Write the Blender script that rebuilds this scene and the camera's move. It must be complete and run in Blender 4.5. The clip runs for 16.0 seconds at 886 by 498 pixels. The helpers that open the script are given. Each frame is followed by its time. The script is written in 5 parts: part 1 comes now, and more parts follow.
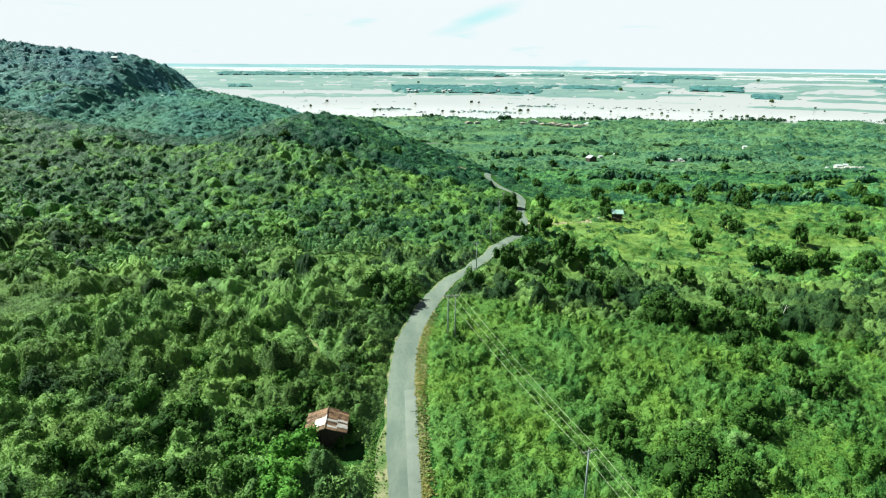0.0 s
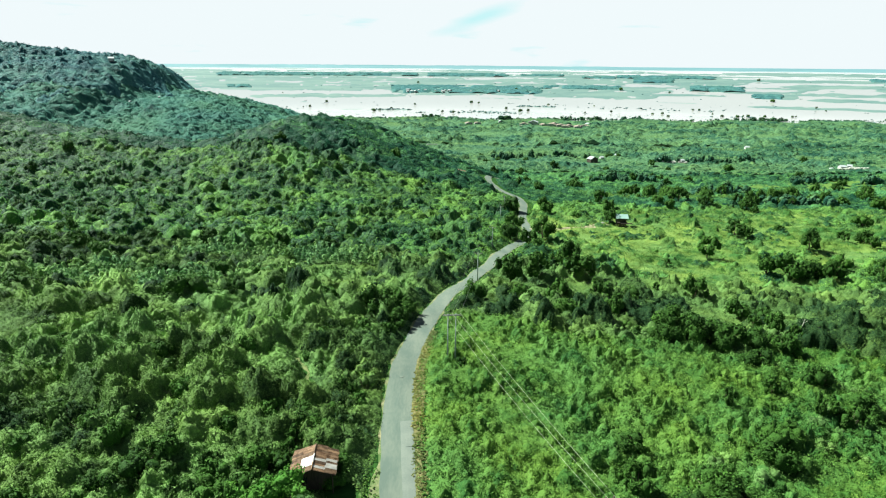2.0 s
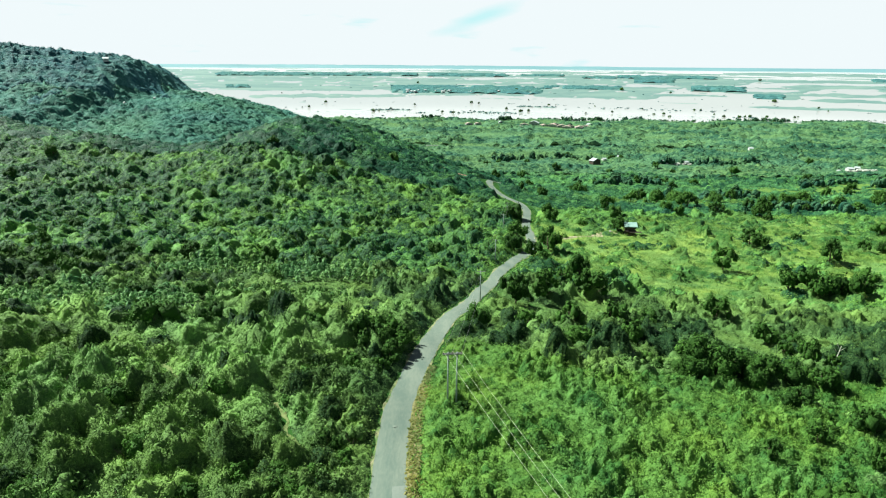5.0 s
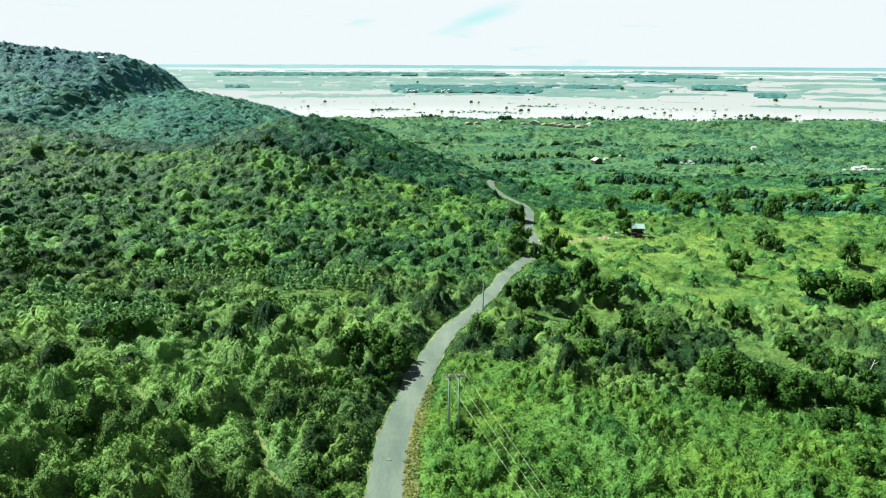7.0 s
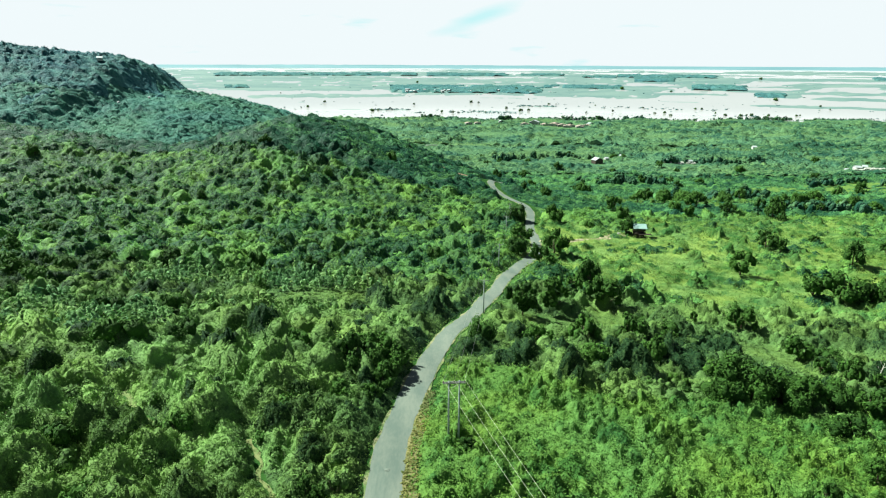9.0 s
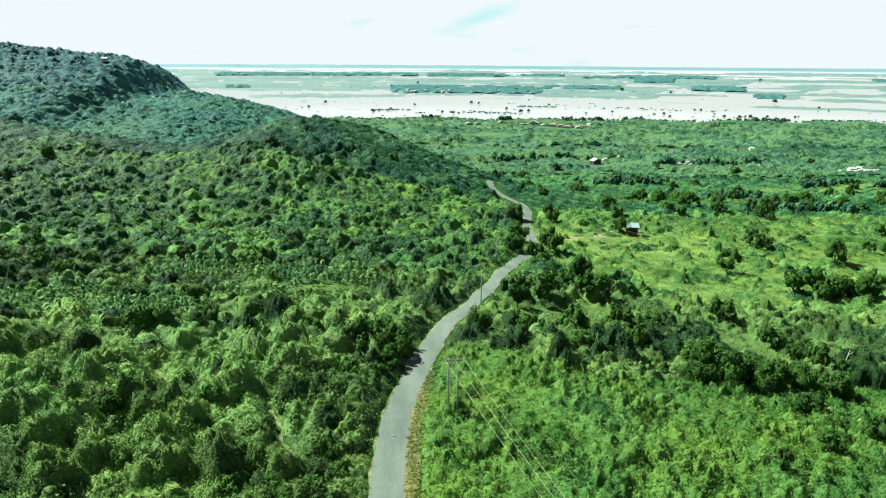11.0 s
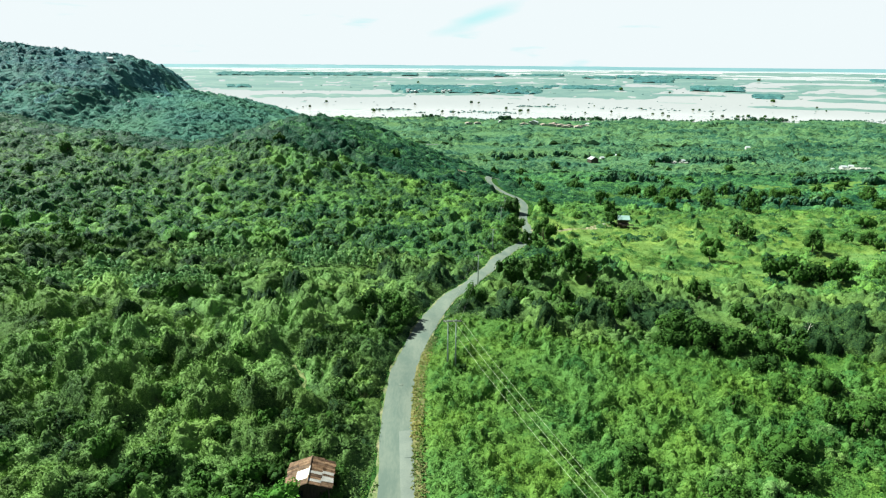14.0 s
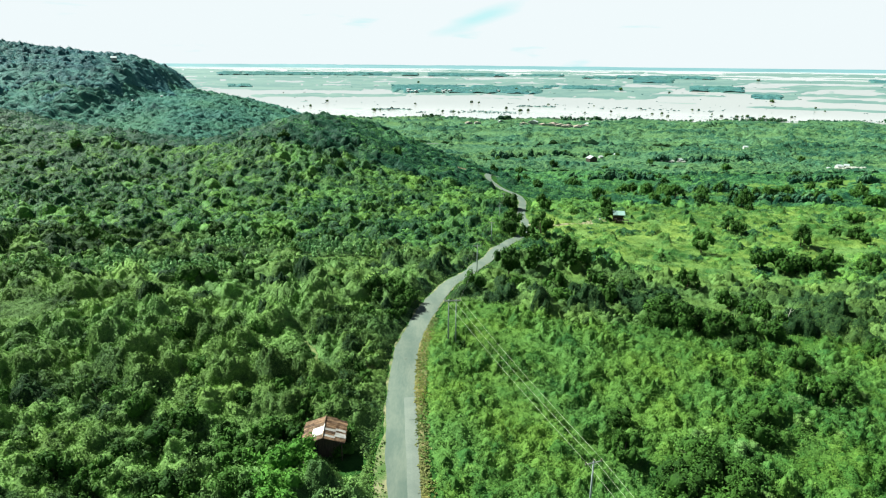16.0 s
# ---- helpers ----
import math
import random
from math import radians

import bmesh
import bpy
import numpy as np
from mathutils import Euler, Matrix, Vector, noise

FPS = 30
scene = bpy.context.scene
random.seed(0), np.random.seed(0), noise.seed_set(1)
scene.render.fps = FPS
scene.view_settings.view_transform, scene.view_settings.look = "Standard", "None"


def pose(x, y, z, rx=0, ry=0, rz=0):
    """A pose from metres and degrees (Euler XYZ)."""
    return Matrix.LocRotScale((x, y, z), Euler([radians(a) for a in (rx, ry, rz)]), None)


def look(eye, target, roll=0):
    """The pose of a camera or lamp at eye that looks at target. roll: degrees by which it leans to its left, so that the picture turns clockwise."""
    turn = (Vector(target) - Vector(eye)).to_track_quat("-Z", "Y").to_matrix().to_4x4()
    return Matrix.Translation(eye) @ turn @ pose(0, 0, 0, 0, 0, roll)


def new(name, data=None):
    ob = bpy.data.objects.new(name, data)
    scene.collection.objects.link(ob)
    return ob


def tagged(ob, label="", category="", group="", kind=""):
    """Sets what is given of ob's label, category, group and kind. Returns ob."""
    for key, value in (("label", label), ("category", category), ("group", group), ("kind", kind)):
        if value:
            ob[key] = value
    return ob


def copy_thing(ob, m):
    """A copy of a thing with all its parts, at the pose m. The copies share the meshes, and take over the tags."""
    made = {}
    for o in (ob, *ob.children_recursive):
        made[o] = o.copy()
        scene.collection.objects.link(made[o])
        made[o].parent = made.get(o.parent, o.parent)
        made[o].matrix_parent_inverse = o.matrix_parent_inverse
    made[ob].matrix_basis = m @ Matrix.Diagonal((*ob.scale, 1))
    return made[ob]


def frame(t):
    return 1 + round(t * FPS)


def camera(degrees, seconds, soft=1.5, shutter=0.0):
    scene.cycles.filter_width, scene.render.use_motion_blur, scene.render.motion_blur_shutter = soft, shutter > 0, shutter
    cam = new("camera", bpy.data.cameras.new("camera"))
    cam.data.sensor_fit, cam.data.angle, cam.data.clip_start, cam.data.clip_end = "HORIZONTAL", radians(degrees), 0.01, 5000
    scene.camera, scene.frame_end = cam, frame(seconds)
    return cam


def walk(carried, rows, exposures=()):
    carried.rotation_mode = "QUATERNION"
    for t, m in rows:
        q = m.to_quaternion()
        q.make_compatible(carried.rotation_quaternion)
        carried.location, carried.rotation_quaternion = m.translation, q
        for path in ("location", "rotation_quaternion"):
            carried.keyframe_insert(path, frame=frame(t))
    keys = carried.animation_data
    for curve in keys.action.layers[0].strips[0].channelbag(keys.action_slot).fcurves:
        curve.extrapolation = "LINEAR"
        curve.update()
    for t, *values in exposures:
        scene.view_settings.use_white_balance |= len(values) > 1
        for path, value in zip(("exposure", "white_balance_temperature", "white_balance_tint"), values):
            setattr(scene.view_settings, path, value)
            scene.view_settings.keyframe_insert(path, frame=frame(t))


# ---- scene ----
cam = camera(71.3, 16.0, soft=1.15)
PATH = [
    (0, (0.426, 0.797, 50.680), (0.426, 96.588, 21.940), 0.5),
    (0.5, (0.407, 2.850, 50.759), (0.407, 98.640, 22.019), 0.5),
    (1, (0.434, 4.895, 50.812), (0.434, 100.685, 22.073), 0.47),
    (1.5, (0.478, 7.095, 50.911), (0.478, 102.885, 22.171), 0.45),
    (2, (0.520, 9.229, 50.965), (0.520, 105.019, 22.225), 0.43),
    (2.5, (0.546, 11.424, 51.057), (0.546, 107.214, 22.317), 0.42),
    (3, (0.531, 13.755, 51.117), (0.531, 109.545, 22.378), 0.41),
    (3.5, (0.581, 16.074, 51.165), (0.581, 111.864, 22.425), 0.4),
    (4, (0.638, 18.553, 51.242), (0.638, 114.343, 22.503), 0.4),
    (4.55, (0.585, 21.307, 51.274), (0.585, 117.097, 22.534), 0.4),
    (5.05, (0.599, 23.683, 51.250), (0.599, 119.473, 22.510), 0.4),
    (5.75, (0.537, 27.188, 50.625), (0.537, 122.978, 21.885), 0.35),
    (6.5, (0.485, 30.928, 49.913), (0.485, 126.718, 21.173), 0.3),
    (7, (0.566, 33.464, 49.535), (0.566, 129.254, 20.795), 0.28),
    (7.5, (0.700, 35.976, 49.108), (0.700, 131.766, 20.368), 0.22),
    (8, (0.868, 38.125, 48.807), (0.868, 133.915, 20.067), 0.2),
    (8.5, (0.838, 38.295, 48.764), (0.838, 134.085, 20.024), 0.2),
    (9, (0.646, 36.286, 48.971), (0.646, 132.076, 20.231), 0.22),
    (9.55, (0.556, 33.464, 49.535), (0.556, 129.254, 20.795), 0.28),
    (10.05, (0.485, 30.928, 49.913), (0.485, 126.718, 21.173), 0.3),
    (10.8, (0.543, 27.188, 50.625), (0.543, 122.978, 21.885), 0.35),
    (11.5, (0.609, 23.683, 51.250), (0.609, 119.473, 22.510), 0.4),
    (12, (0.633, 21.307, 51.274), (0.633, 117.097, 22.534), 0.4),
    (12.5, (0.571, 18.840, 51.210), (0.571, 114.630, 22.470), 0.4),
    (13, (0.561, 16.468, 51.156), (0.561, 112.258, 22.416), 0.4),
    (13.5, (0.556, 13.982, 51.072), (0.556, 109.773, 22.332), 0.41),
    (14, (0.529, 11.711, 51.000), (0.529, 107.501, 22.260), 0.42),
    (14.5, (0.465, 9.498, 50.948), (0.465, 105.288, 22.208), 0.43),
    (15, (0.429, 7.291, 50.894), (0.429, 103.081, 22.154), 0.45),
    (15.5, (0.391, 5.135, 50.821), (0.391, 100.925, 22.081), 0.47),
    (16, (0.347, 2.915, 50.770), (0.347, 98.705, 22.030), 0.5),
]
walk(cam, [(t, look(e, g, r)) for t, e, g, r in PATH], [(0, 1.40, 6150, -4), (16, 1.40, 6150, -4)])

# ---- world and sun ----
SUN = Vector((-0.590, 0.372, 0.717))
world = bpy.data.worlds.new("sky")
scene.world = world
world.use_nodes = True
wn, wl = world.node_tree.nodes, world.node_tree.links
wn.clear()
w_out = wn.new("ShaderNodeOutputWorld")
w_bg = wn.new("ShaderNodeBackground")
w_sky = wn.new("ShaderNodeTexSky")
w_sky.sky_type = "NISHITA"
w_sky.sun_disc = False
w_sky.sun_elevation = math.asin(SUN.z)
w_sky.sun_rotation = math.atan2(SUN.x, SUN.y)
w_sky.dust_density = 0.6
w_sky.air_density = 0.8
w_bg.inputs["Strength"].default_value = 0.02
# thin bright cloud, thickest low over the horizon
w_co = wn.new("ShaderNodeTexCoord")
w_sep = wn.new("ShaderNodeSeparateXYZ")
w_map = wn.new("ShaderNodeMapping")
w_map.inputs["Scale"].default_value = (3.0, 3.0, 22.0)
w_noise = wn.new("ShaderNodeTexNoise")
w_noise.inputs["Scale"].default_value = 2.2
w_noise.inputs["Detail"].default_value = 5
w_ramp = wn.new("ShaderNodeMapRange")
w_ramp.inputs["From Min"].default_value, w_ramp.inputs["From Max"].default_value = 0.22, 0.36
w_cloud = wn.new("ShaderNodeMix")
w_cloud.data_type = "RGBA"
w_cloud.inputs["A"].default_value = (12.6, 17.0, 17.8, 1)
w_cloud.inputs["B"].default_value = (18.2, 17.6, 18.4, 1)
w_band = wn.new("ShaderNodeMapRange")
w_band.inputs["From Min"].default_value, w_band.inputs["From Max"].default_value = 0.09, 0.19
w_band.inputs["To Min"].default_value, w_band.inputs["To Max"].default_value = 1.0, 0.06
w_mix = wn.new("ShaderNodeMix")
w_mix.data_type = "RGBA"
wl.new(w_co.outputs["Generated"], w_sep.inputs[0])
wl.new(w_co.outputs["Generated"], w_map.inputs[0])
wl.new(w_map.outputs[0], w_noise.inputs["Vector"])
wl.new(w_noise.outputs["Fac"], w_ramp.inputs["Value"])
w_off, w_size, w_len = (wn.new("ShaderNodeVectorMath") for _ in range(3))
w_off.operation, w_size.operation, w_len.operation = "SUBTRACT", "MULTIPLY", "LENGTH"
w_off.inputs[1].default_value = (0.054, 0.996, 0.068)
w_size.inputs[1].default_value = (13, 0, 70)
w_turn = wn.new("ShaderNodeVectorRotate")
w_turn.rotation_type = "Y_AXIS"
w_turn.inputs["Angle"].default_value = 0.31
w_rift, w_add, w_min = wn.new("ShaderNodeMapRange"), wn.new("ShaderNodeMath"), wn.new("ShaderNodeMath")
w_add.operation, w_min.operation = "ADD", "MINIMUM"
w_rift.inputs["From Min"].default_value, w_rift.inputs["From Max"].default_value = 0.75, 1.55
wl.new(w_co.outputs["Generated"], w_off.inputs[0])
wl.new(w_off.outputs[0], w_turn.inputs["Vector"])
wl.new(w_turn.outputs[0], w_size.inputs[0])
wl.new(w_size.outputs[0], w_len.inputs[0])
wl.new(w_len.outputs["Value"], w_add.inputs[0])
wl.new(w_noise.outputs["Fac"], w_add.inputs[1])
wl.new(w_add.outputs[0], w_rift.inputs["Value"])
wl.new(w_rift.outputs[0], w_min.inputs[0])
wl.new(w_ramp.outputs[0], w_min.inputs[1])
wl.new(w_min.outputs[0], w_cloud.inputs["Factor"])
wl.new(w_sep.outputs["Z"], w_band.inputs["Value"])
wl.new(w_band.outputs[0], w_mix.inputs["Factor"])
wl.new(w_sky.outputs[0], w_mix.inputs["A"])
wl.new(w_cloud.outputs["Result"], w_mix.inputs["B"])
wl.new(w_mix.outputs["Result"], w_bg.inputs["Color"])
wl.new(w_bg.outputs[0], w_out.inputs[0])

sun = new("sun", bpy.data.lights.new("sun", "SUN"))
sun.data.energy, sun.data.angle, sun.data.color = 5.0, radians(0.5), (1.0, 0.97, 0.90)
sun.matrix_world = look(SUN * 50, (0, 0, 0))


# ---- materials ----
def material(name, base, second, scale=1.0, rough=0.8, metal=0.0, bump=0.0, detail=6, stretch=(1, 1, 1), lo=0.35, hi=0.65, spec=0.3):
    """Two colours broken up by noise at two scales, with a little relief."""
    m = bpy.data.materials.new(name)
    m.use_nodes = True
    n, l = m.node_tree.nodes, m.node_tree.links
    b = n["Principled BSDF"]
    co, mp = n.new("ShaderNodeTexCoord"), n.new("ShaderNodeMapping")
    mp.inputs["Scale"].default_value = stretch
    a, f = n.new("ShaderNodeTexNoise"), n.new("ShaderNodeTexNoise")
    a.inputs["Scale"].default_value, a.inputs["Detail"].default_value = scale, detail
    f.inputs["Scale"].default_value, f.inputs["Detail"].default_value = scale * 9, 4
    add = n.new("ShaderNodeMath")
    add.operation = "MULTIPLY_ADD"
    add.inputs[1].default_value, add.inputs[2].default_value = 0.4, -0.2
    s = n.new("ShaderNodeMath")
    r = n.new("ShaderNodeMapRange")
    r.inputs["From Min"].default_value, r.inputs["From Max"].default_value = lo, hi
    mix = n.new("ShaderNodeMix")
    mix.data_type = "RGBA"
    mix.inputs["A"].default_value, mix.inputs["B"].default_value = (*base, 1), (*second, 1)
    l.new(co.outputs["Object"], mp.inputs[0])
    l.new(mp.outputs[0], a.inputs["Vector"])
    l.new(mp.outputs[0], f.inputs["Vector"])
    l.new(f.outputs["Fac"], add.inputs[0])
    l.new(a.outputs["Fac"], s.inputs[0])
    l.new(add.outputs[0], s.inputs[1])
    l.new(s.outputs[0], r.inputs["Value"])
    l.new(r.outputs[0], mix.inputs["Factor"])
    l.new(mix.outputs["Result"], b.inputs["Base Color"])
    b.inputs["Roughness"].default_value, b.inputs["Metallic"].default_value = rough, metal
    b.inputs["Specular IOR Level"].default_value = spec
    if bump:
        u = n.new("ShaderNodeBump")
        u.inputs["Strength"].default_value, u.inputs["Distance"].default_value = 0.6, bump
        l.new(s.outputs[0], u.inputs["Height"])
        l.new(u.outputs[0], b.inputs["Normal"])
    return m


def foliage(name, dark, light, through_light=0.16, hue=0.02, drift=0.07, gloss=0.075, grain=0.35, fleck=0.5):
    """Leaves: the tone of the plant runs from dark to light, each leaf differs a little, light shines through."""
    m = bpy.data.materials.new(name)
    m.use_nodes = True
    n, l = m.node_tree.nodes, m.node_tree.links
    b = n["Principled BSDF"]
    at = n.new("ShaderNodeAttribute")
    at.attribute_name = "tone"
    oi, ge = n.new("ShaderNodeObjectInfo"), n.new("ShaderNodeNewGeometry")
    s1, s2 = n.new("ShaderNodeMath"), n.new("ShaderNodeMath")
    s1.operation = s2.operation = "MULTIPLY_ADD"
    s1.inputs[1].default_value = 0.30
    s2.inputs[1].default_value = 0.06
    off = n.new("ShaderNodeMath")
    off.operation = "SUBTRACT"
    off.inputs[1].default_value = 0.22
    mix = n.new("ShaderNodeMix")
    mix.data_type = "RGBA"
    mix.inputs["A"].default_value, mix.inputs["B"].default_value = (*dark, 1), (*light, 1)
    tone_mix = mix
    l.new(at.outputs["Fac"], off.inputs[0])
    l.new(oi.outputs["Random"], s1.inputs[0])
    l.new(off.outputs[0], s1.inputs[2])
    l.new(ge.outputs["Random Per Island"], s2.inputs[0])
    l.new(s1.outputs[0], s2.inputs[2])
    # drifts between yellower and bluer growth over some metres
    co, nz = n.new("ShaderNodeTexCoord"), n.new("ShaderNodeTexNoise")
    nz.inputs["Scale"].default_value, nz.inputs["Detail"].default_value = drift, 3
    rg = n.new("ShaderNodeMapRange")
    rg.inputs["From Min"].default_value, rg.inputs["From Max"].default_value = 0.36, 0.64
    tint, mul = n.new("ShaderNodeMix"), n.new("ShaderNodeMix")
    tint.data_type = mul.data_type = "RGBA"
    mul.blend_type = "MULTIPLY"
    mul.inputs["Factor"].default_value = 1.0
    tint.inputs["A"].default_value = (1 - 6 * hue, 1 - 2 * hue, 1 + 6 * hue, 1)
    tint.inputs["B"].default_value = (1 + 6 * hue, 1 + 2 * hue, 1 - 6 * hue, 1)
    l.new(co.outputs["Object"], nz.inputs["Vector"])
    l.new(nz.outputs["Fac"], rg.inputs["Value"])
    l.new(rg.outputs[0], tint.inputs["Factor"])
    l.new(mix.outputs["Result"], mul.inputs["A"])
    l.new(tint.outputs["Result"], mul.inputs["B"])
    mix = mul
    l.new(mix.outputs["Result"], b.inputs["Base Color"])
    b.inputs["Roughness"].default_value = 0.6
    b.inputs["Specular IOR Level"].default_value = gloss
    # leafy relief and flecks in world size
    fine, bump = n.new("ShaderNodeTexNoise"), n.new("ShaderNodeBump")
    fine.inputs["Scale"].default_value, fine.inputs["Detail"].default_value, fine.inputs["Roughness"].default_value = 1.0 / grain, 3, 0.65
    bump.inputs["Strength"].default_value, bump.inputs["Distance"].default_value = 0.9, grain * 0.9
    l.new(ge.outputs["Position"], fine.inputs["Vector"])
    l.new(fine.outputs["Fac"], bump.inputs["Height"])
    l.new(bump.outputs[0], b.inputs["Normal"])
    s3 = n.new("ShaderNodeMath")
    s3.operation = "MULTIPLY_ADD"
    s3.inputs[1].default_value = fleck
    l.new(fine.outputs["Fac"], s3.inputs[0])
    l.new(s2.outputs[0], s3.inputs[2])
    less = n.new("ShaderNodeMath")
    less.operation = "SUBTRACT"
    less.inputs[1].default_value = fleck / 2
    l.new(s3.outputs[0], less.inputs[0])
    l.new(less.outputs[0], tone_mix.inputs["Factor"])
    tr, ms = n.new("ShaderNodeBsdfTranslucent"), n.new("ShaderNodeMixShader")
    ms.inputs[0].default_value = through_light
    l.new(mix.outputs["Result"], tr.inputs["Color"])
    l.new(b.outputs[0], ms.inputs[1])
    l.new(tr.outputs[0], ms.inputs[2])
    l.new(ms.outputs[0], n["Material Output"].inputs["Surface"])
    return m


M_GROUND = material("soil and low grass", (0.014, 0.046, 0.011), (0.040, 0.098, 0.020), 0.35, 0.95, bump=0.5, lo=0.3, hi=0.7, spec=0.02)
M_LAWN = material("short pasture grass", (0.050, 0.118, 0.014), (0.118, 0.195, 0.030), 0.5, 0.95, bump=0.25)
# pale blue-green: distance haze put into the field colour
M_PLAIN = material("haze-tinted wet paddy fields", (0.092, 0.158, 0.146), (0.138, 0.204, 0.178), 0.012, 0.9, stretch=(0.4, 1, 1))
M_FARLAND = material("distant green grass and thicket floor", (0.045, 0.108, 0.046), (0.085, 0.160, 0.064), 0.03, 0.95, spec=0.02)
# the blue of far haze is painted into the horizon woods' colour
M_HORIZON = material("far woods tinted haze blue", (0.095, 0.190, 0.210), (0.128, 0.235, 0.255), 0.004, 0.95, stretch=(0.3, 1, 1))
M_ROAD = material("worn pale asphalt", (0.088, 0.118, 0.094), (0.134, 0.157, 0.122), 0.35, 0.85, bump=0.01, stretch=(1, 0.3, 1))
M_PATCH = material("fresh concrete strip", (0.128, 0.150, 0.125), (0.160, 0.180, 0.148), 0.5, 0.85, bump=0.01)
M_SCUFF = material("worn pale scuff", (0.108, 0.135, 0.108), (0.142, 0.166, 0.132), 3.0, 0.9)
M_SEAM = material("dark tar seam", (0.072, 0.090, 0.076), (0.100, 0.120, 0.100), 3.0, 0.8)
M_SAND = material("dry sandy verge", (0.070, 0.125, 0.030), (0.230, 0.215, 0.115), 0.5, 0.95, bump=0.06, lo=0.40, hi=0.66)
M_DRY = material("dry yellow grass", (0.095, 0.120, 0.036), (0.20, 0.175, 0.075), 0.9, 0.95, bump=0.1)
M_PATH = material("trodden earth", (0.085, 0.135, 0.033), (0.180, 0.198, 0.074), 0.5, 0.95, bump=0.05)
M_DIRT = material("pale trodden dirt", (0.16, 0.155, 0.075), (0.36, 0.31, 0.20), 0.25, 0.95, bump=0.05)
M_EARTH = material("bare brown earth bank", (0.13, 0.085, 0.05), (0.24, 0.17, 0.10), 0.3, 0.95, bump=0.3)
M_BARK = material("grey brown bark", (0.075, 0.055, 0.038), (0.13, 0.10, 0.075), 3.0, 0.9, bump=0.02, stretch=(1, 1, 0.2))
M_RUST = material("rusted roofing sheet", (0.13, 0.075, 0.042), (0.36, 0.25, 0.16), 1.6, 0.7, metal=0.2, bump=0.01)
_n, _l = M_RUST.node_tree.nodes, M_RUST.node_tree.links
_mix = next(q for q in _n if q.bl_idname == "ShaderNodeMix")
_oi, _tint, _mul = _n.new("ShaderNodeObjectInfo"), _n.new("ShaderNodeMix"), _n.new("ShaderNodeMix")
_tint.data_type = _mul.data_type = "RGBA"
_mul.blend_type = "MULTIPLY"
_mul.inputs["Factor"].default_value = 1.0
_tint.inputs["A"].default_value, _tint.inputs["B"].default_value = (0.45, 0.42, 0.42, 1), (1.35, 1.25, 1.15, 1)
_l.new(_oi.outputs["Random"], _tint.inputs["Factor"])
_l.new(_mix.outputs["Result"], _mul.inputs["A"])
_l.new(_tint.outputs["Result"], _mul.inputs["B"])
_l.new(_mul.outputs["Result"], _n["Principled BSDF"].inputs["Base Color"])
M_SHEET = material("pale zinc roofing sheet", (0.55, 0.52, 0.48), (0.72, 0.69, 0.64), 1.2, 0.45, metal=0.3, bump=0.005)
M_TEAL = material("green painted roofing", (0.24, 0.38, 0.33), (0.36, 0.48, 0.43), 0.5, 0.5, bump=0.01)
M_BOARD = material("weathered dark boards", (0.045, 0.035, 0.028), (0.085, 0.065, 0.05), 2.0, 0.85, bump=0.01, stretch=(4, 4, 0.4))
M_POLE = material("cast concrete pole", (0.22, 0.26, 0.25), (0.30, 0.34, 0.32), 2.0, 0.8, bump=0.004)
M_STEEL = material("dull galvanised steel", (0.20, 0.20, 0.19), (0.30, 0.30, 0.28), 4.0, 0.5, metal=0.8)
M_WIRE = material("bright aluminium line", (0.36, 0.40, 0.27), (0.42, 0.46, 0.32), 0.3, 0.5, metal=0.2)
M_PORC = material("brown glazed insulator", (0.08, 0.05, 0.035), (0.12, 0.08, 0.06), 5.0, 0.6)
M_WHITE = material("weathered lime wash", (0.30, 0.31, 0.29), (0.42, 0.42, 0.39), 0.2, 0.9)
M_REDROOF = material("faded red roofing", (0.27, 0.20, 0.165), (0.38, 0.31, 0.265), 0.06, 0.7)
M_GREYROOF = material("grey zinc roofing", (0.30, 0.33, 0.33), (0.46, 0.48, 0.48), 0.1, 0.5)
M_ROCK = material("pale quarried stone", (0.26, 0.28, 0.23), (0.44, 0.44, 0.38), 0.08, 0.95, bump=0.5)
M_DEAD = material("bleached dead wood", (0.38, 0.37, 0.30), (0.52, 0.50, 0.43), 2.0, 0.9, bump=0.01)
M_GLASS = material("dark window glass", (0.02, 0.025, 0.03), (0.03, 0.035, 0.04), 1.0, 0.1)

# bluish: the ridge floor's colour carries the haze of distance
M_RIDGE = material("dark haze-tinted ridge thicket floor", (0.024, 0.070, 0.054), (0.050, 0.125, 0.092), 0.02, 0.95, spec=0.0)
L_SCRUB = foliage("scrub leaves", (0.011, 0.033, 0.011), (0.258, 0.430, 0.112), 0.10, 0.013, 0.07, 0.05)
L_GRASS = foliage("tall meadow leaves", (0.040, 0.120, 0.024), (0.200, 0.345, 0.066), 0.2)
L_LAWN = foliage("pasture blades", (0.050, 0.132, 0.028), (0.245, 0.362, 0.090), 0.2)
L_PALE = foliage("young pale leaves", (0.050, 0.160, 0.022), (0.170, 0.350, 0.050), 0.2)
L_DRY = foliage("dry verge blades", (0.12, 0.165, 0.040), (0.36, 0.345, 0.125), 0.35)
L_WITHERED = foliage("withered leaves", (0.20, 0.11, 0.035), (0.36, 0.22, 0.07), 0.2)
L_TREE = foliage("tree leaves", (0.009, 0.027, 0.006), (0.100, 0.215, 0.034), 0.08, 0.02, 0.07, 0.05)
L_SLOPE = foliage("slope scrub leaves", (0.012, 0.052, 0.024), (0.184, 0.415, 0.116), 0.14, 0.02, 0.03, 0.07, 1.2, 1.3)
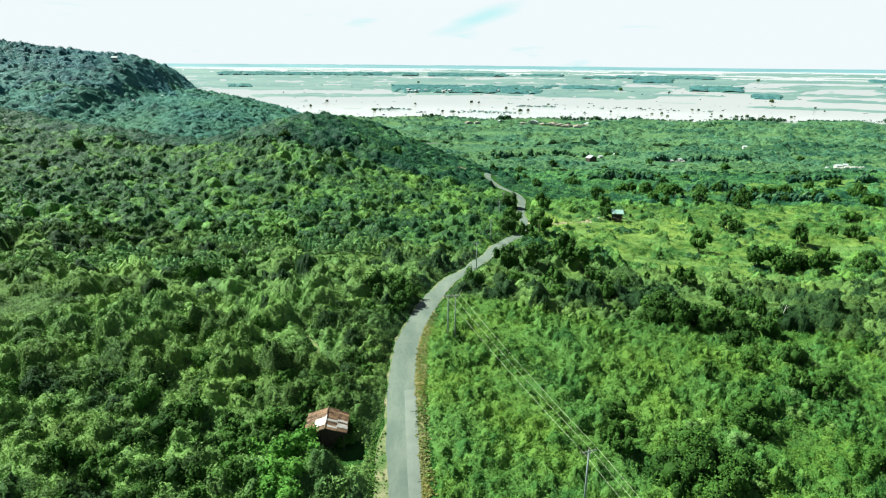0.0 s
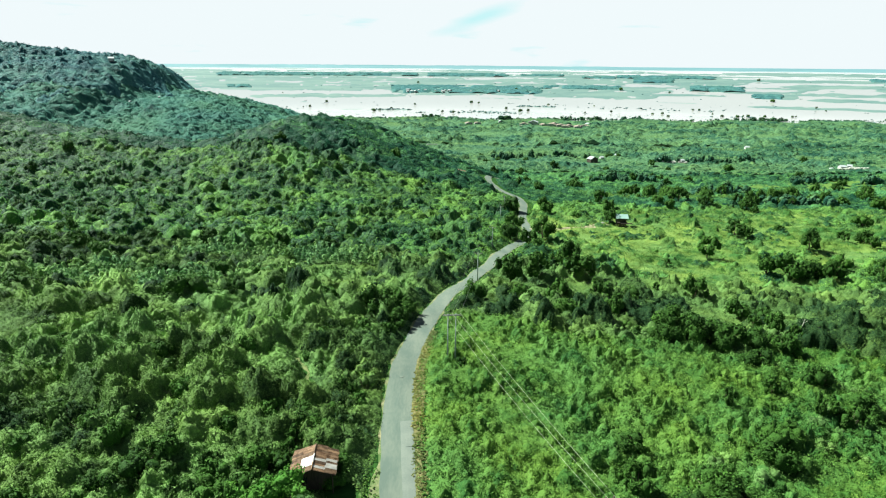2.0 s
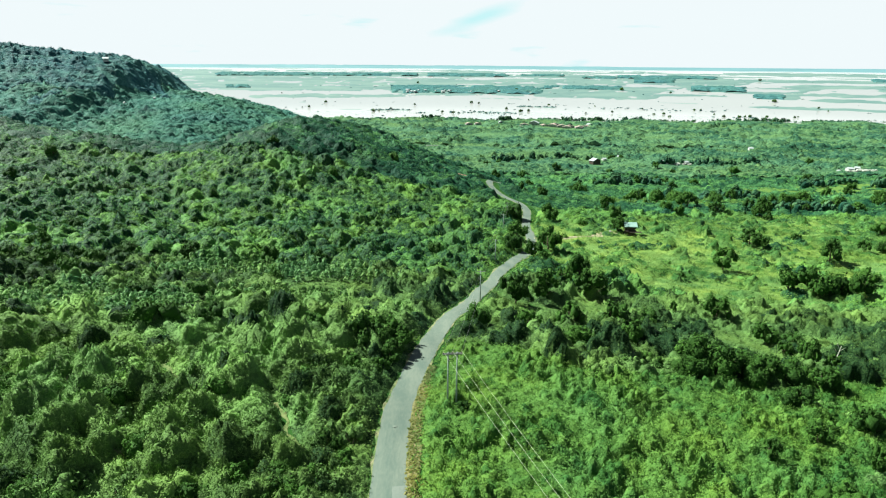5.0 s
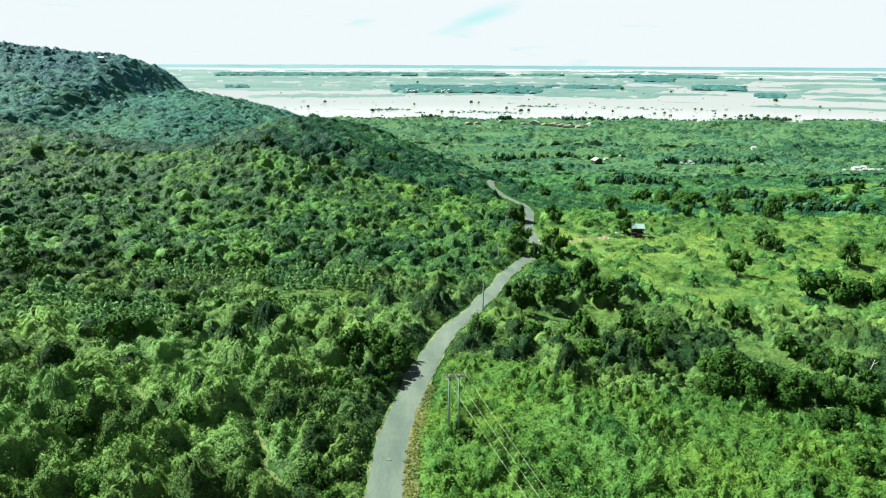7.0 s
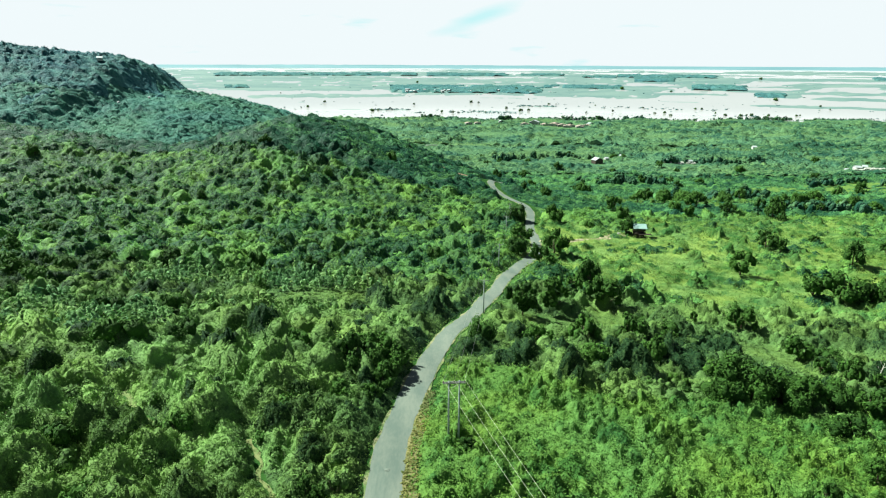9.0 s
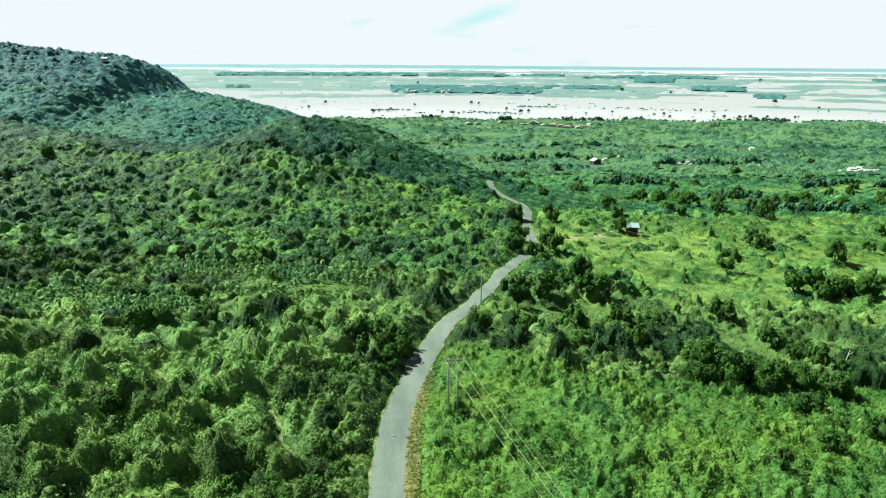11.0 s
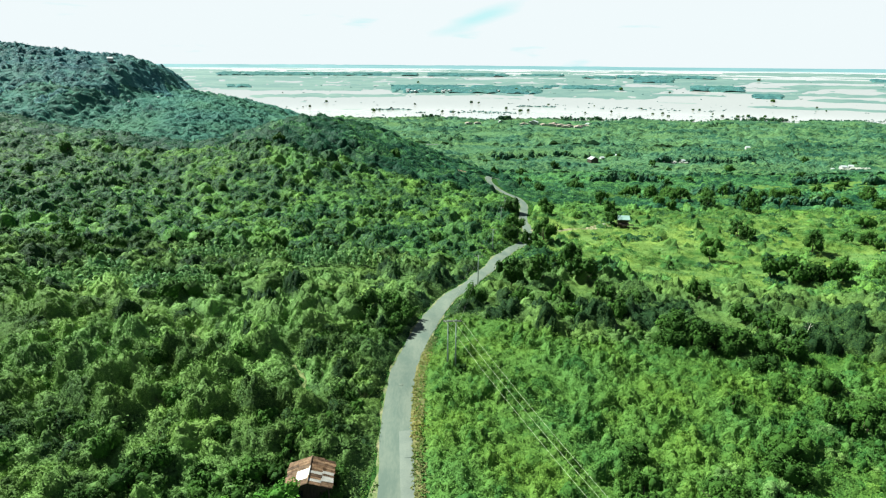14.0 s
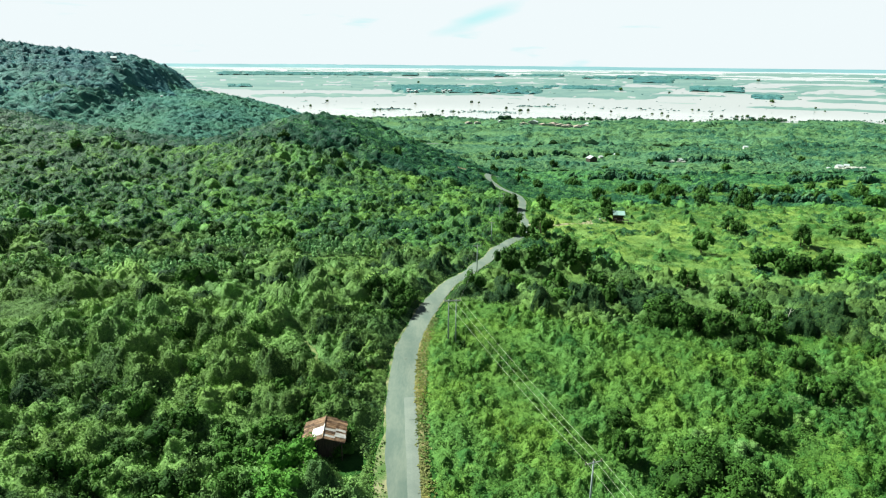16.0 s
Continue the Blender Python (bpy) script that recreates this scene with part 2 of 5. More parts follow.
L_UPPER = foliage("upper scrub leaves", (0.013, 0.052, 0.020), (0.240, 0.462, 0.086), 0.13, 0.02, 0.05, 0.075, 0.8, 0.9)
# distance haze is put into these four leaf colours as a cooler tint
L_FAR = foliage("haze-tinted distant wood leaves", (0.024, 0.076, 0.042), (0.143, 0.262, 0.106), 0.12, 0.02, 0.012, 0.05, 4.5, 2.2)
L_RIDGE = foliage("haze-tinted ridge wood leaves", (0.030, 0.088, 0.098), (0.098, 0.226, 0.200), 0.12, 0.012, 0.012, 0.03, 3.0, 1.4)
L_VALLEY = foliage("haze-tinted valley wood leaves", (0.028, 0.088, 0.072), (0.086, 0.208, 0.138), 0.12, 0.015, 0.012, 0.03, 3.0, 1.4)
L_PLAIN = foliage("haze-tinted lowland grove leaves", (0.040, 0.112, 0.112), (0.084, 0.194, 0.182), 0.12, 0.01, 0.01, 0.03, 7.0, 1.6)
L_BANANA = foliage("broad pale leaves", (0.050, 0.14, 0.040), (0.24, 0.40, 0.14), 0.25)

M_WATER = bpy.data.materials.new("silty flood water")
M_WATER.use_nodes = True
_n, _l = M_WATER.node_tree.nodes, M_WATER.node_tree.links
_b = _n["Principled BSDF"]
_b.inputs["Base Color"].default_value = (0.44, 0.43, 0.41, 1)
_b.inputs["Roughness"].default_value = 0.12
_b.inputs["IOR"].default_value = 1.33
_w, _u, _c = _n.new("ShaderNodeTexNoise"), _n.new("ShaderNodeBump"), _n.new("ShaderNodeTexCoord")
_w.inputs["Scale"].default_value = 0.05
_u.inputs["Strength"].default_value, _u.inputs["Distance"].default_value = 0.15, 0.3
_l.new(_c.outputs["Object"], _w.inputs["Vector"])
_l.new(_w.outputs["Fac"], _u.inputs["Height"])
_l.new(_u.outputs[0], _b.inputs["Normal"])



# ---- helpers of this scene ----
def grid_mesh(name, P, wrap=False):
    """A mesh from a grid of points, rows by columns."""
    R, C = P.shape[:2]
    i = np.arange(R * C).reshape(R, C)
    if wrap:
        i = np.concatenate([i, i[:, :1]], 1)
    q = np.stack([i[:-1, :-1], i[:-1, 1:], i[1:, 1:], i[1:, :-1]], -1).reshape(-1, 4)
    return poly_mesh(name, P.reshape(-1, 3), q)


def poly_mesh(name, V, Q, tone=None, smooth=True):
    """A mesh of faces that all have the same number of corners."""
    me = bpy.data.meshes.new(name)
    n, k = Q.shape
    me.vertices.add(len(V))
    me.vertices.foreach_set("co", np.ascontiguousarray(V, np.float32).ravel())
    me.loops.add(n * k)
    me.loops.foreach_set("vertex_index", np.ascontiguousarray(Q, np.int32).ravel())
    me.polygons.add(n)
    me.polygons.foreach_set("loop_start", np.arange(0, n * k, k, dtype=np.int32))
    me.polygons.foreach_set("loop_total", np.full(n, k, np.int32))
    if tone is not None:
        a = me.attributes.new("tone", "FLOAT", "FACE")
        a.data.foreach_set("value", np.ascontiguousarray(tone, np.float32))
    me.update(calc_edges=True)
    me.polygons.foreach_set("use_smooth", np.full(n, smooth))
    return me


def leaves(C, N, size, tone, r, corners=4, slim=0.58):
    """Leaf blades at C facing about N. Returns points, faces and tones."""
    n = len(C)
    N = N / np.maximum(np.linalg.norm(N, axis=1, keepdims=True), 1e-6)
    a = r.normal(size=(n, 3)) * 0.8 + np.array([0, 0, 0.9])
    T = a - (a * N).sum(1, keepdims=True) * N
    T /= np.maximum(np.linalg.norm(T, axis=1, keepdims=True), 1e-6)
    B = np.cross(N, T)
    T = T * 0.97 + N * 0.22
    s = np.asarray(size).reshape(-1, 1) * 0.5
    w = s * slim
    if corners == 4:
        V = np.stack([C - T * s, C - B * w + N * s * 0.18, C + T * s, C + B * w + N * s * 0.18], 1)
    else:
        V = np.stack([C - T * s, C - B * w * 1.2 + T * s * 0.5, C + T * s * 0.6 + B * w * 1.2], 1)
    return V.reshape(-1, 3), np.arange(n * corners).reshape(n, corners), tone


def mounds(X, Y, Z, rad, tall, count, leaf, tone, r, corners=3, lobes=5, lift=0.25, wild=0.36, skirt=-0.1, slim=0.58, core=6, fill=0.80, inner=0.18, ragged=(0.84, 1.12), size=(0.30, 0.54), spread=0.66, top=0.70):
    """Leaf clouds of many lumpy bushes at once, each lobe with a solid inner mass. rad, tall: metres; count: leaves on each; leaf: blade length;
    core: sides of the inner mass, 0 for none."""
    nb = len(X)
    a = r.uniform(0, 2 * np.pi, (nb, lobes))
    q = np.sqrt(r.uniform(0, 1, (nb, lobes))) * spread
    lz = r.uniform(0.22, top, (nb, lobes)) * (1 - 0.45 * q)
    lr = r.uniform(*size, (nb, lobes))
    lt = r.uniform(-0.16, 0.22, (nb, lobes))
    R, H = np.asarray(rad)[:, None], np.asarray(tall)[:, None]
    cx, cy, cz = X[:, None] + R * np.cos(a) * q, Y[:, None] + R * np.sin(a) * q, Z[:, None] + H * lz
    each = np.clip(count * (np.asarray(rad) / np.sqrt(np.mean(np.asarray(rad) ** 2))) ** 2, count * 0.2, count * 4).astype(int)
    row = np.repeat(np.arange(nb), each)
    m = len(row)
    # leaves stand in sprigs of about six
    g = np.arange(m) // 6
    k = r.integers(0, lobes, m)[g]
    D = r.normal(size=(m, 3))[g]
    D[:, 2] = np.abs(D[:, 2]) * 1.15 - skirt
    D /= np.linalg.norm(D, axis=1, keepdims=True)
    f = lr[row, k] * np.where(r.uniform(size=m) < 0.15, r.uniform(1.10, 1.30, m), r.uniform(0.86, 1.14, m))[g] * r.uniform(0.94, 1.08, m)
    D = D + r.normal(size=(m, 3)) * 0.16
    D /= np.linalg.norm(D, axis=1, keepdims=True)
    Rm, Hm = R[row, 0], H[row, 0]
    pz = np.maximum(cz[row, k] + Hm * D[:, 2] * f * 0.9, Z[row] + 0.05)
    C = np.stack([cx[row, k] + Rm * D[:, 0] * f, cy[row, k] + Rm * D[:, 1] * f, pz], -1)
    N = D + r.normal(size=(m, 3)) * wild + np.array([0, 0, lift])
    ls = np.asarray(leaf)[row] * r.uniform(0.6, 1.35, m)
    V, Q, T = leaves(C, N, ls, np.clip(np.asarray(tone)[row] + lt[row, k], 0, 1), r, corners, slim)
    if not core:
        return V, Q, T
    t = np.arange(core) * 2 * np.pi / core
    el = np.radians([-32, 4, 36, 64] if core > 4 else [-32, 24])
    shape = np.concatenate([np.stack([math.cos(e) * np.cos(t + 0.5 * n), math.cos(e) * np.sin(t + 0.5 * n), np.full(core, math.sin(e))], 1) for n, e in enumerate(el)] + [[[0, 0, 0.96]]])
    i, n = np.arange(core), (np.arange(core) + 1) % core
    faces = []
    for q in range(len(el) - 1):
        a0, b0 = q * core, (q + 1) * core
        faces += [np.stack([a0 + i, a0 + n, b0 + i], 1), np.stack([a0 + n, b0 + n, b0 + i], 1)]
    b0 = (len(el) - 1) * core
    faces = np.concatenate(faces + [np.stack([b0 + i, b0 + n, np.full(core, len(shape) - 1)], 1)])
    lump = shape[None, None] * r.uniform(*ragged, (nb, lobes, len(shape), 1)) * (lr * fill)[..., None, None]
    turn = r.uniform(0, 2 * np.pi, (nb, lobes, 1))
    lump = np.stack([lump[..., 0] * np.cos(turn) - lump[..., 1] * np.sin(turn), lump[..., 0] * np.sin(turn) + lump[..., 1] * np.cos(turn), lump[..., 2]], -1)
    P = np.stack([cx[..., None] + R[..., None] * lump[..., 0], cy[..., None] + R[..., None] * lump[..., 1],
                  np.maximum(cz[..., None] + H[..., None] * lump[..., 2] * 0.9, Z[:, None, None] - 0.2)], -1)
    F = (faces[None] + (np.arange(nb * lobes) * len(shape))[:, None, None]).reshape(-1, 3) + len(V)
    # the inner mass is toned darker: shade behind the leaves put into colour
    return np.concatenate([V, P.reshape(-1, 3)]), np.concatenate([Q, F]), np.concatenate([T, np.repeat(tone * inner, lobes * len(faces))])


def stuff(name, parts, mat, label, category):
    V, Q, T, o = [], [], [], 0
    for v, q, t in parts:
        V.append(v), Q.append(q + o), T.append(t)
        o += len(v)
    ob = new(name, poly_mesh(name, np.concatenate(V), np.concatenate(Q), np.concatenate(T), smooth=True))
    ob.data.materials.append(mat)
    return tagged(ob, label, category, kind="stuff")


def part(name, bm, mat, parent, label=""):
    """Links a bmesh as one mesh object under a thing or a part."""
    me = bpy.data.meshes.new(name)
    bm.to_mesh(me)
    bm.free()
    me.materials.append(mat)
    ob = new(name, me)
    ob.parent = parent
    if label:
        tagged(ob, label)
    return ob


def empty(name, m, label, category, group="", kind=""):
    ob = new(name)
    ob.matrix_world = m
    return tagged(ob, label, category, group, kind)


def box(bm, x0, y0, z0, x1, y1, z1, bevel=0.0):
    g = bmesh.ops.create_cube(bm, size=1)["verts"]
    for v in g:
        v.co = Vector(((x0 + x1) / 2 + v.co.x * (x1 - x0), (y0 + y1) / 2 + v.co.y * (y1 - y0), (z0 + z1) / 2 + v.co.z * (z1 - z0)))
    if bevel:
        bmesh.ops.bevel(bm, geom=list({e for v in g for e in v.link_edges}), offset=bevel, segments=1, affect="EDGES")
    return bm


def tube(bm, pts, radii, sides=7):
    """A tapered tube along points, closed at both ends."""
    rings = []
    pts = [Vector(p) for p in pts]
    for i, p in enumerate(pts):
        d = (pts[min(i + 1, len(pts) - 1)] - pts[max(i - 1, 0)]).normalized()
        u = d.orthogonal().normalized()
        v = d.cross(u)
        rings.append([bm.verts.new(p + (u * math.cos(k * math.tau / sides) + v * math.sin(k * math.tau / sides)) * radii[i]) for k in range(sides)])
    for A, B in zip(rings, rings[1:]):
        for k in range(sides):
            bm.faces.new((A[k], A[(k + 1) % sides], B[(k + 1) % sides], B[k])).smooth = True
    bm.faces.new(rings[0][::-1]), bm.faces.new(rings[-1])
    return bm


def gz(x, y):
    return float(height(x, y))


def curve_points(ctrl, step):
    """Points along a smooth line through ctrl (Catmull-Rom), evenly spaced."""
    c = np.array(ctrl, float)
    c = np.concatenate([[2 * c[0] - c[1]], c, [2 * c[-1] - c[-2]]])
    out = []
    for i in range(1, len(c) - 2):
        u = np.linspace(0, 1, 24, endpoint=False)[:, None]
        a, b, d, e = c[i - 1], c[i], c[i + 1], c[i + 2]
        out.append(0.5 * (2 * b + (d - a) * u + (2 * a - 5 * b + 4 * d - e) * u ** 2 + (3 * b - a - 3 * d + e) * u ** 3))
    p = np.concatenate(out + [c[-2:-1]])
    s = np.concatenate([[0], np.cumsum(np.linalg.norm(np.diff(p, axis=0), axis=1))])
    t = np.arange(0, s[-1], step)
    return np.stack([np.interp(t, s, p[:, k]) for k in range(p.shape[1])], 1)


def ribbon(name, line, left, right, lift, mat, ragged=0.0, skirt=0.35, seed=1):
    """A strip laid on the ground along a line, from left to right of it in metres, with edges that go down into the ground."""
    r = np.random.default_rng(seed)
    p = line[:, :2]
    d = np.gradient(p, axis=0)
    d /= np.linalg.norm(d, axis=1, keepdims=True)
    nrm = np.stack([d[:, 1], -d[:, 0]], 1)
    jl, jr = (np.convolve(r.normal(size=len(p) + 2), [0.25, 0.5, 0.25], "valid") * ragged for _ in range(2))
    left, right = -np.asarray(left) + jl, np.asarray(right) + jr
    mid = (left + right) / 2
    cols = [left, left, (left + mid) / 2, mid, (mid + right) / 2, right, right]
    drop = [-skirt, 0, 0.03, 0.045, 0.03, 0, -skirt]
    P = []
    for o, dz in zip(cols, drop):
        xy = p + nrm * np.broadcast_to(o, len(p))[:, None]
        P.append(np.concatenate([xy, (np.maximum(height(xy[:, 0], xy[:, 1]), height(p[:, 0], p[:, 1]) - 0.4) + lift + dz)[:, None]], 1))
    ob = new(name, grid_mesh(name, np.stack(P, 1)))
    ob.data.polygons.foreach_set("use_smooth", np.zeros(len(ob.data.polygons), bool))
    ob.data.materials.append(mat)
    return ob


# ---- terrain ----
EYE_H, WATER_Z = 50.7, -110.0


def ease(a, b, v):
    u = np.clip((v - a) / (b - a), 0, 1)
    return u * u * (3 - 2 * u)


# fall of the land along the road, metres ahead and metres up
_ry = np.arange(-600, 2600, 5.0)
_rz = np.interp(_ry, [-600, 0, 50, 75, 89, 106, 129, 165, 206, 231, 286, 375, 537, 712, 856, 987, 1250, 1790, 1900, 1990, 2600],
                [-30, -7, -3, -0.6, 0.4, 1.0, 0, -5.2, -8.5, -12, -19, -27, -51, -61, -72, -81, -92, -106, -109, -113, -115])
_k = np.exp(-0.5 * (np.arange(-6, 7) / 2.2) ** 2)
_rz = np.convolve(np.pad(_rz, 6, mode="edge"), _k / _k.sum(), mode="valid")


def water_level(d):
    """The flood plain's level d metres away: flat, then lifted gently so that it closes on the horizon."""
    u = np.clip((d - 2200) / 2700, 0, 1.05)
    return EYE_H - (EYE_H - WATER_Z) / (1 + 5.0 * u * u)


def hill(x, y, cx, cy, sl, sr, sy):
    s = np.where(x < cx, sl, sr)
    return np.exp(-0.5 * (((x - cx) / s) ** 2 + ((y - cy) / sy) ** 2))


def height(x, y):
    x, y = np.asarray(x, float), np.asarray(y, float)
    d = np.hypot(x, y - 20)
    z = np.interp(np.where((y > 1200) & (x < 0), d, y), _ry, _rz)
    z = z + np.where(x > 0, water_level(d) - WATER_Z, 0) * ease(1200, 1700, y)         # the shore runs straight to the right
    z = z + 0.05 * np.clip(-x, 0, 120) * (1 - ease(300, 500, y))                      # left bank
    z = z - 9 * ease(0, 110, x) * (1 - ease(200, 330, y)) * ease(20, 60, y + 20)        # right dip
    z = z + 47 * hill(x, y, -80, 454, 30, 70, 80)                                     # wooded knoll
    z = z + 23 * hill(x, y, -172, 358, 63, 90, 42)                                    # bank before the valley
    z = z + 55 * hill(x, y, -333, 390, 135, 80, 100)                                  # left shoulder
    ridge = np.interp(x, [-3000, -1200, -680, -610, -533, -482, -440, -425, -410, -396, -365, -310, -270, -237, -195, -120, -60], [150, 178, 157, 151, 138, 134, 125, 116, 99, 88, 83, 77, 65, 53, 42, 14, 0])
    z = z + ridge * ease(420, 980, y) * (1 - ease(1000, 1300, y))                         # far ridge
    z = z + 0.5 * np.sin(x * 0.11 + 1) * np.sin(y * 0.09) + 0.25 * np.sin(x * 0.31 + y * 0.17)
    z = z + ease(300, 900, y) * (2.5 * np.sin(x * 0.021 + 2) * np.sin(y * 0.017 + 1) + 1.2 * np.sin(x * 0.047 - y * 0.03))
    return z


# ---- noise over the plan ----
_lat = np.random.default_rng(3).uniform(0, 1, (128, 128))


def vnoise(x, y, size, shift=0.0):
    """Smooth noise, 0 to 1, with bumps of about that size in metres."""
    u, v = np.asarray(x) / size + shift * 7.3, np.asarray(y) / size + shift * 3.1
    i, j = np.floor(u).astype(int), np.floor(v).astype(int)
    a, b = u - i, v - j
    a, b = a * a * (3 - 2 * a), b * b * (3 - 2 * b)
    g = lambda p, q: _lat[p % 128, q % 128]
    return (g(i, j) * (1 - a) + g(i + 1, j) * a) * (1 - b) + (g(i, j + 1) * (1 - a) + g(i + 1, j + 1) * a) * b


# ---- the flood plain: strips of field, (bearing from, to, near, far) ----
FIELDS = [(-21.9, -4.4, 3300, 3520), (-19.8, -4.4, 3138, 3222), (-18.0, -4.4, 2916, 3104), (-17.1, -3.4, 2680, 2804), (-4.9, 8.7, 2772, 3140),
          (-4.4, 2.2, 3152, 3502), (3.2, 15.9, 3290, 3424), (8.7, 19.2, 3016, 3170), (7.8, 18.8, 2730, 2950), (15.9, 25.6, 3262, 3678),
          (20.8, 25.3, 3018, 3234), (17.9, 24.1, 2848, 2920), (25.8, 29.3, 2818, 2992), (28.6, 40, 2950, 3056)]
BANKS = [(25.5, 40, 2568, 2640), (29.8, 40, 2796, 2890), (-26, 5.7, 3572, 3900), (4.7, 23.5, 3558, 3780), (23.4, 40, 3990, 4300),
         (24.4, 40, 3470, 3650), (27.7, 40, 3212, 3354), (6.6, 10.1, 2420, 2455), (-9.5, -7.2, 2285, 2300), (-14.3, -11.9, 2550, 2568),
         (-6.4, -2.9, 2262, 2295), (2.2, 7.3, 2205, 2222), (3.2, 7.3, 2676, 2690), (18.0, 22.9, 2645, 2662), (-60, -21, 3100, 4200)]


def land(az, d):
    """Above 0 where the plain stands out of the flood."""
    best = np.full(np.shape(az), -1.0)
    wob = (vnoise(az * 40, d, 60) - 0.5) * 60 + (vnoise(az * 90, d * 2, 50, 1) - 0.5) * 30
    for a0, a1, d0, d1 in FIELDS + BANKS:
        h = (d1 - d0) / 2
        f = 1 - np.abs((az - (a0 + a1) / 2) / ((a1 - a0) / 2)) ** 6 - ((d + wob * min(1, h / 60) - (d0 + d1) / 2) / h) ** 2
        best = np.maximum(best, f)
    streak = vnoise(az * 22, d, 85, 5) * 0.65 + vnoise(az * 60, d, 40, 6) * 0.35
    wet = 0.60 - 0.13 * ease(13, 22, az) - 0.5 * (1 - ease(2880, 2990, d)) - 0.25 * ease(4050, 4250, d)
    best = np.maximum(best, np.clip((wet - streak) * 6, -1, 0.6))
    pools = vnoise(az * 120, d * 0.9, 55, 2)
    return np.where(pools > 0.80, best - 0.8, best)


def ground_z(x, y):
    x, y = np.asarray(x, float), np.asarray(y, float)
    d, az = np.hypot(x, y - 20), np.degrees(np.arctan2(x, y - 20))
    k = ease(1880, 1990, np.where(x > 0, y - 20, d))
    far = water_level(d) + np.clip(land(az, d) * 2.0, -2.0, 1.0) + 15 * ease(4500, 4850, d)
    return height(x, y) * (1 - k) + np.where(k > 0, far, 0) * k + (-2.5 * k * (1 - k))


rings = np.concatenate([[0.002], np.geomspace(1, 30, 16), np.geomspace(31, 300, 100), np.geomspace(306, 1850, 74), np.linspace(1862, 2000, 14), np.geomspace(2008, 4880, 120)])
bear = np.radians(np.concatenate([np.arange(-44, 44, 0.32), np.arange(46, 314, 4)]))
RR, BB = np.meshgrid(rings, bear, indexing="ij")
GX, GY = RR * np.sin(BB), 20 + RR * np.cos(BB)
ground = new("ground", grid_mesh("ground", np.stack([GX, GY, ground_z(GX, GY)], -1), wrap=True))
tagged(ground, "rolling green scrubland sloping down to a flooded plain", "ground", kind="structure")


def pasture(x, y):
    """Above 0.5 where the land is grazed short."""
    e = 1.15 * hill(x, y, 80, 256, 40, 62, 30) + 0.7 * hill(x, y, 58, 278, 16, 25, 16) + 0.85 * hill(x, y, 180, 292, 55, 70, 26) + 0.75 * hill(x, y, 92, 212, 30, 26, 15) + 0.7 * hill(x, y, 62, 232, 16, 22, 15) + 0.85 * hill(x, y, 350, 540, 80, 120, 50)
    e = e + 0.6 * hill(x, y, 130, 400, 40, 50, 26) + 0.7 * hill(x, y, -80, 142, 24, 16, 8)
    return e * (0.55 + 0.75 * vnoise(x, y, 26, 4))


wr = np.concatenate([np.linspace(1840, 2200, 12), np.geomspace(2230, 4870, 70)])
wb = np.radians(np.arange(-60, 60.1, 1.0))
WR, WB = np.meshgrid(wr, wb, indexing="ij")
water = new("water", grid_mesh("water", np.stack([WR * np.sin(WB), 20 + WR * np.cos(WB), water_level(WR)], -1)))
water.data.materials.append(M_WATER)
tagged(water, "broad pale silty flood water over the plain", "water", kind="structure")


# ---- the road ----
ROAD = curve_points([(6, -60), (5, -20), (2.2, 12), (-1.5, 42), (-4.1, 66.3), (-5.5, 81.7), (-6.2, 95.8), (-5.8, 108.2), (-3.1, 125.5), (0.6, 144.4), (6.6, 162), (15.4, 191.2), (22.5, 213.4),
                     (29, 231.8), (34, 248), (36.5, 269), (38.0, 293.7), (40.4, 310), (42.0, 326), (39.6, 340), (34.6, 350), (30.2, 366), (28.2, 381), (28.6, 395), (31.5, 405), (38, 412), (50, 417)], 1.2)
half = np.interp(ROAD[:, 1], [40, 66, 80, 90, 110, 160, 500], [1.9, 2.05, 2.3, 2.2, 2.05, 1.8, 1.9])
road = ribbon("road", ROAD, half, half, 0.16, M_ROAD, ragged=0.16, seed=5)
tagged(road, "narrow worn grey asphalt road winding through scrub", "road", kind="structure")
shoulder = ribbon("road_shoulder", ROAD, half + 0.26, half + 0.22, 0.11, M_SAND, ragged=0.3, seed=15)
tagged(shoulder, "pale sandy shoulder along the asphalt", "verge", kind="structure")
_s = ROAD[(ROAD[:, 1] < 88.5)]
patch = ribbon("road_strip", _s, -0.35, half[:len(_s)] + 0.08, 0.19, M_PATCH, ragged=0.03, skirt=0.1, seed=6)
tagged(patch, "paler concrete strip along the road's edge", "road", kind="structure")
for name, x, y, w, d, mat, label in (("road_scuff", -6.1, 101.0, 0.30, 0.5, M_SCUFF, "pale worn scuff on the asphalt"), ("road_seam", -3.9, 82.7, 0.6, 0.10, M_SEAM, "dark tar seam across the pale road strip")):
    line = np.array([(x, y + d * (k / 4 - 0.5)) for k in range(5)])
    tagged(ribbon(name, line, w, w, 0.215, mat, ragged=0.10, skirt=0.03, seed=int(y * 7)), label, "road mark", kind="structure")
_s = ROAD[(ROAD[:, 1] < 82)]
verge = ribbon("verge", _s, np.interp(_s[:, 1], [-60, 42, 70, 76, 82], [4.3, 4.3, 4.0, 3.4, 2.2]), -0.5, 0.09, M_SAND, ragged=0.35, seed=7)
tagged(verge, "dry sandy verge with thin yellow grass", "verge", kind="structure")
_s = ROAD[(ROAD[:, 1] > 60) & (ROAD[:, 1] < 122)]
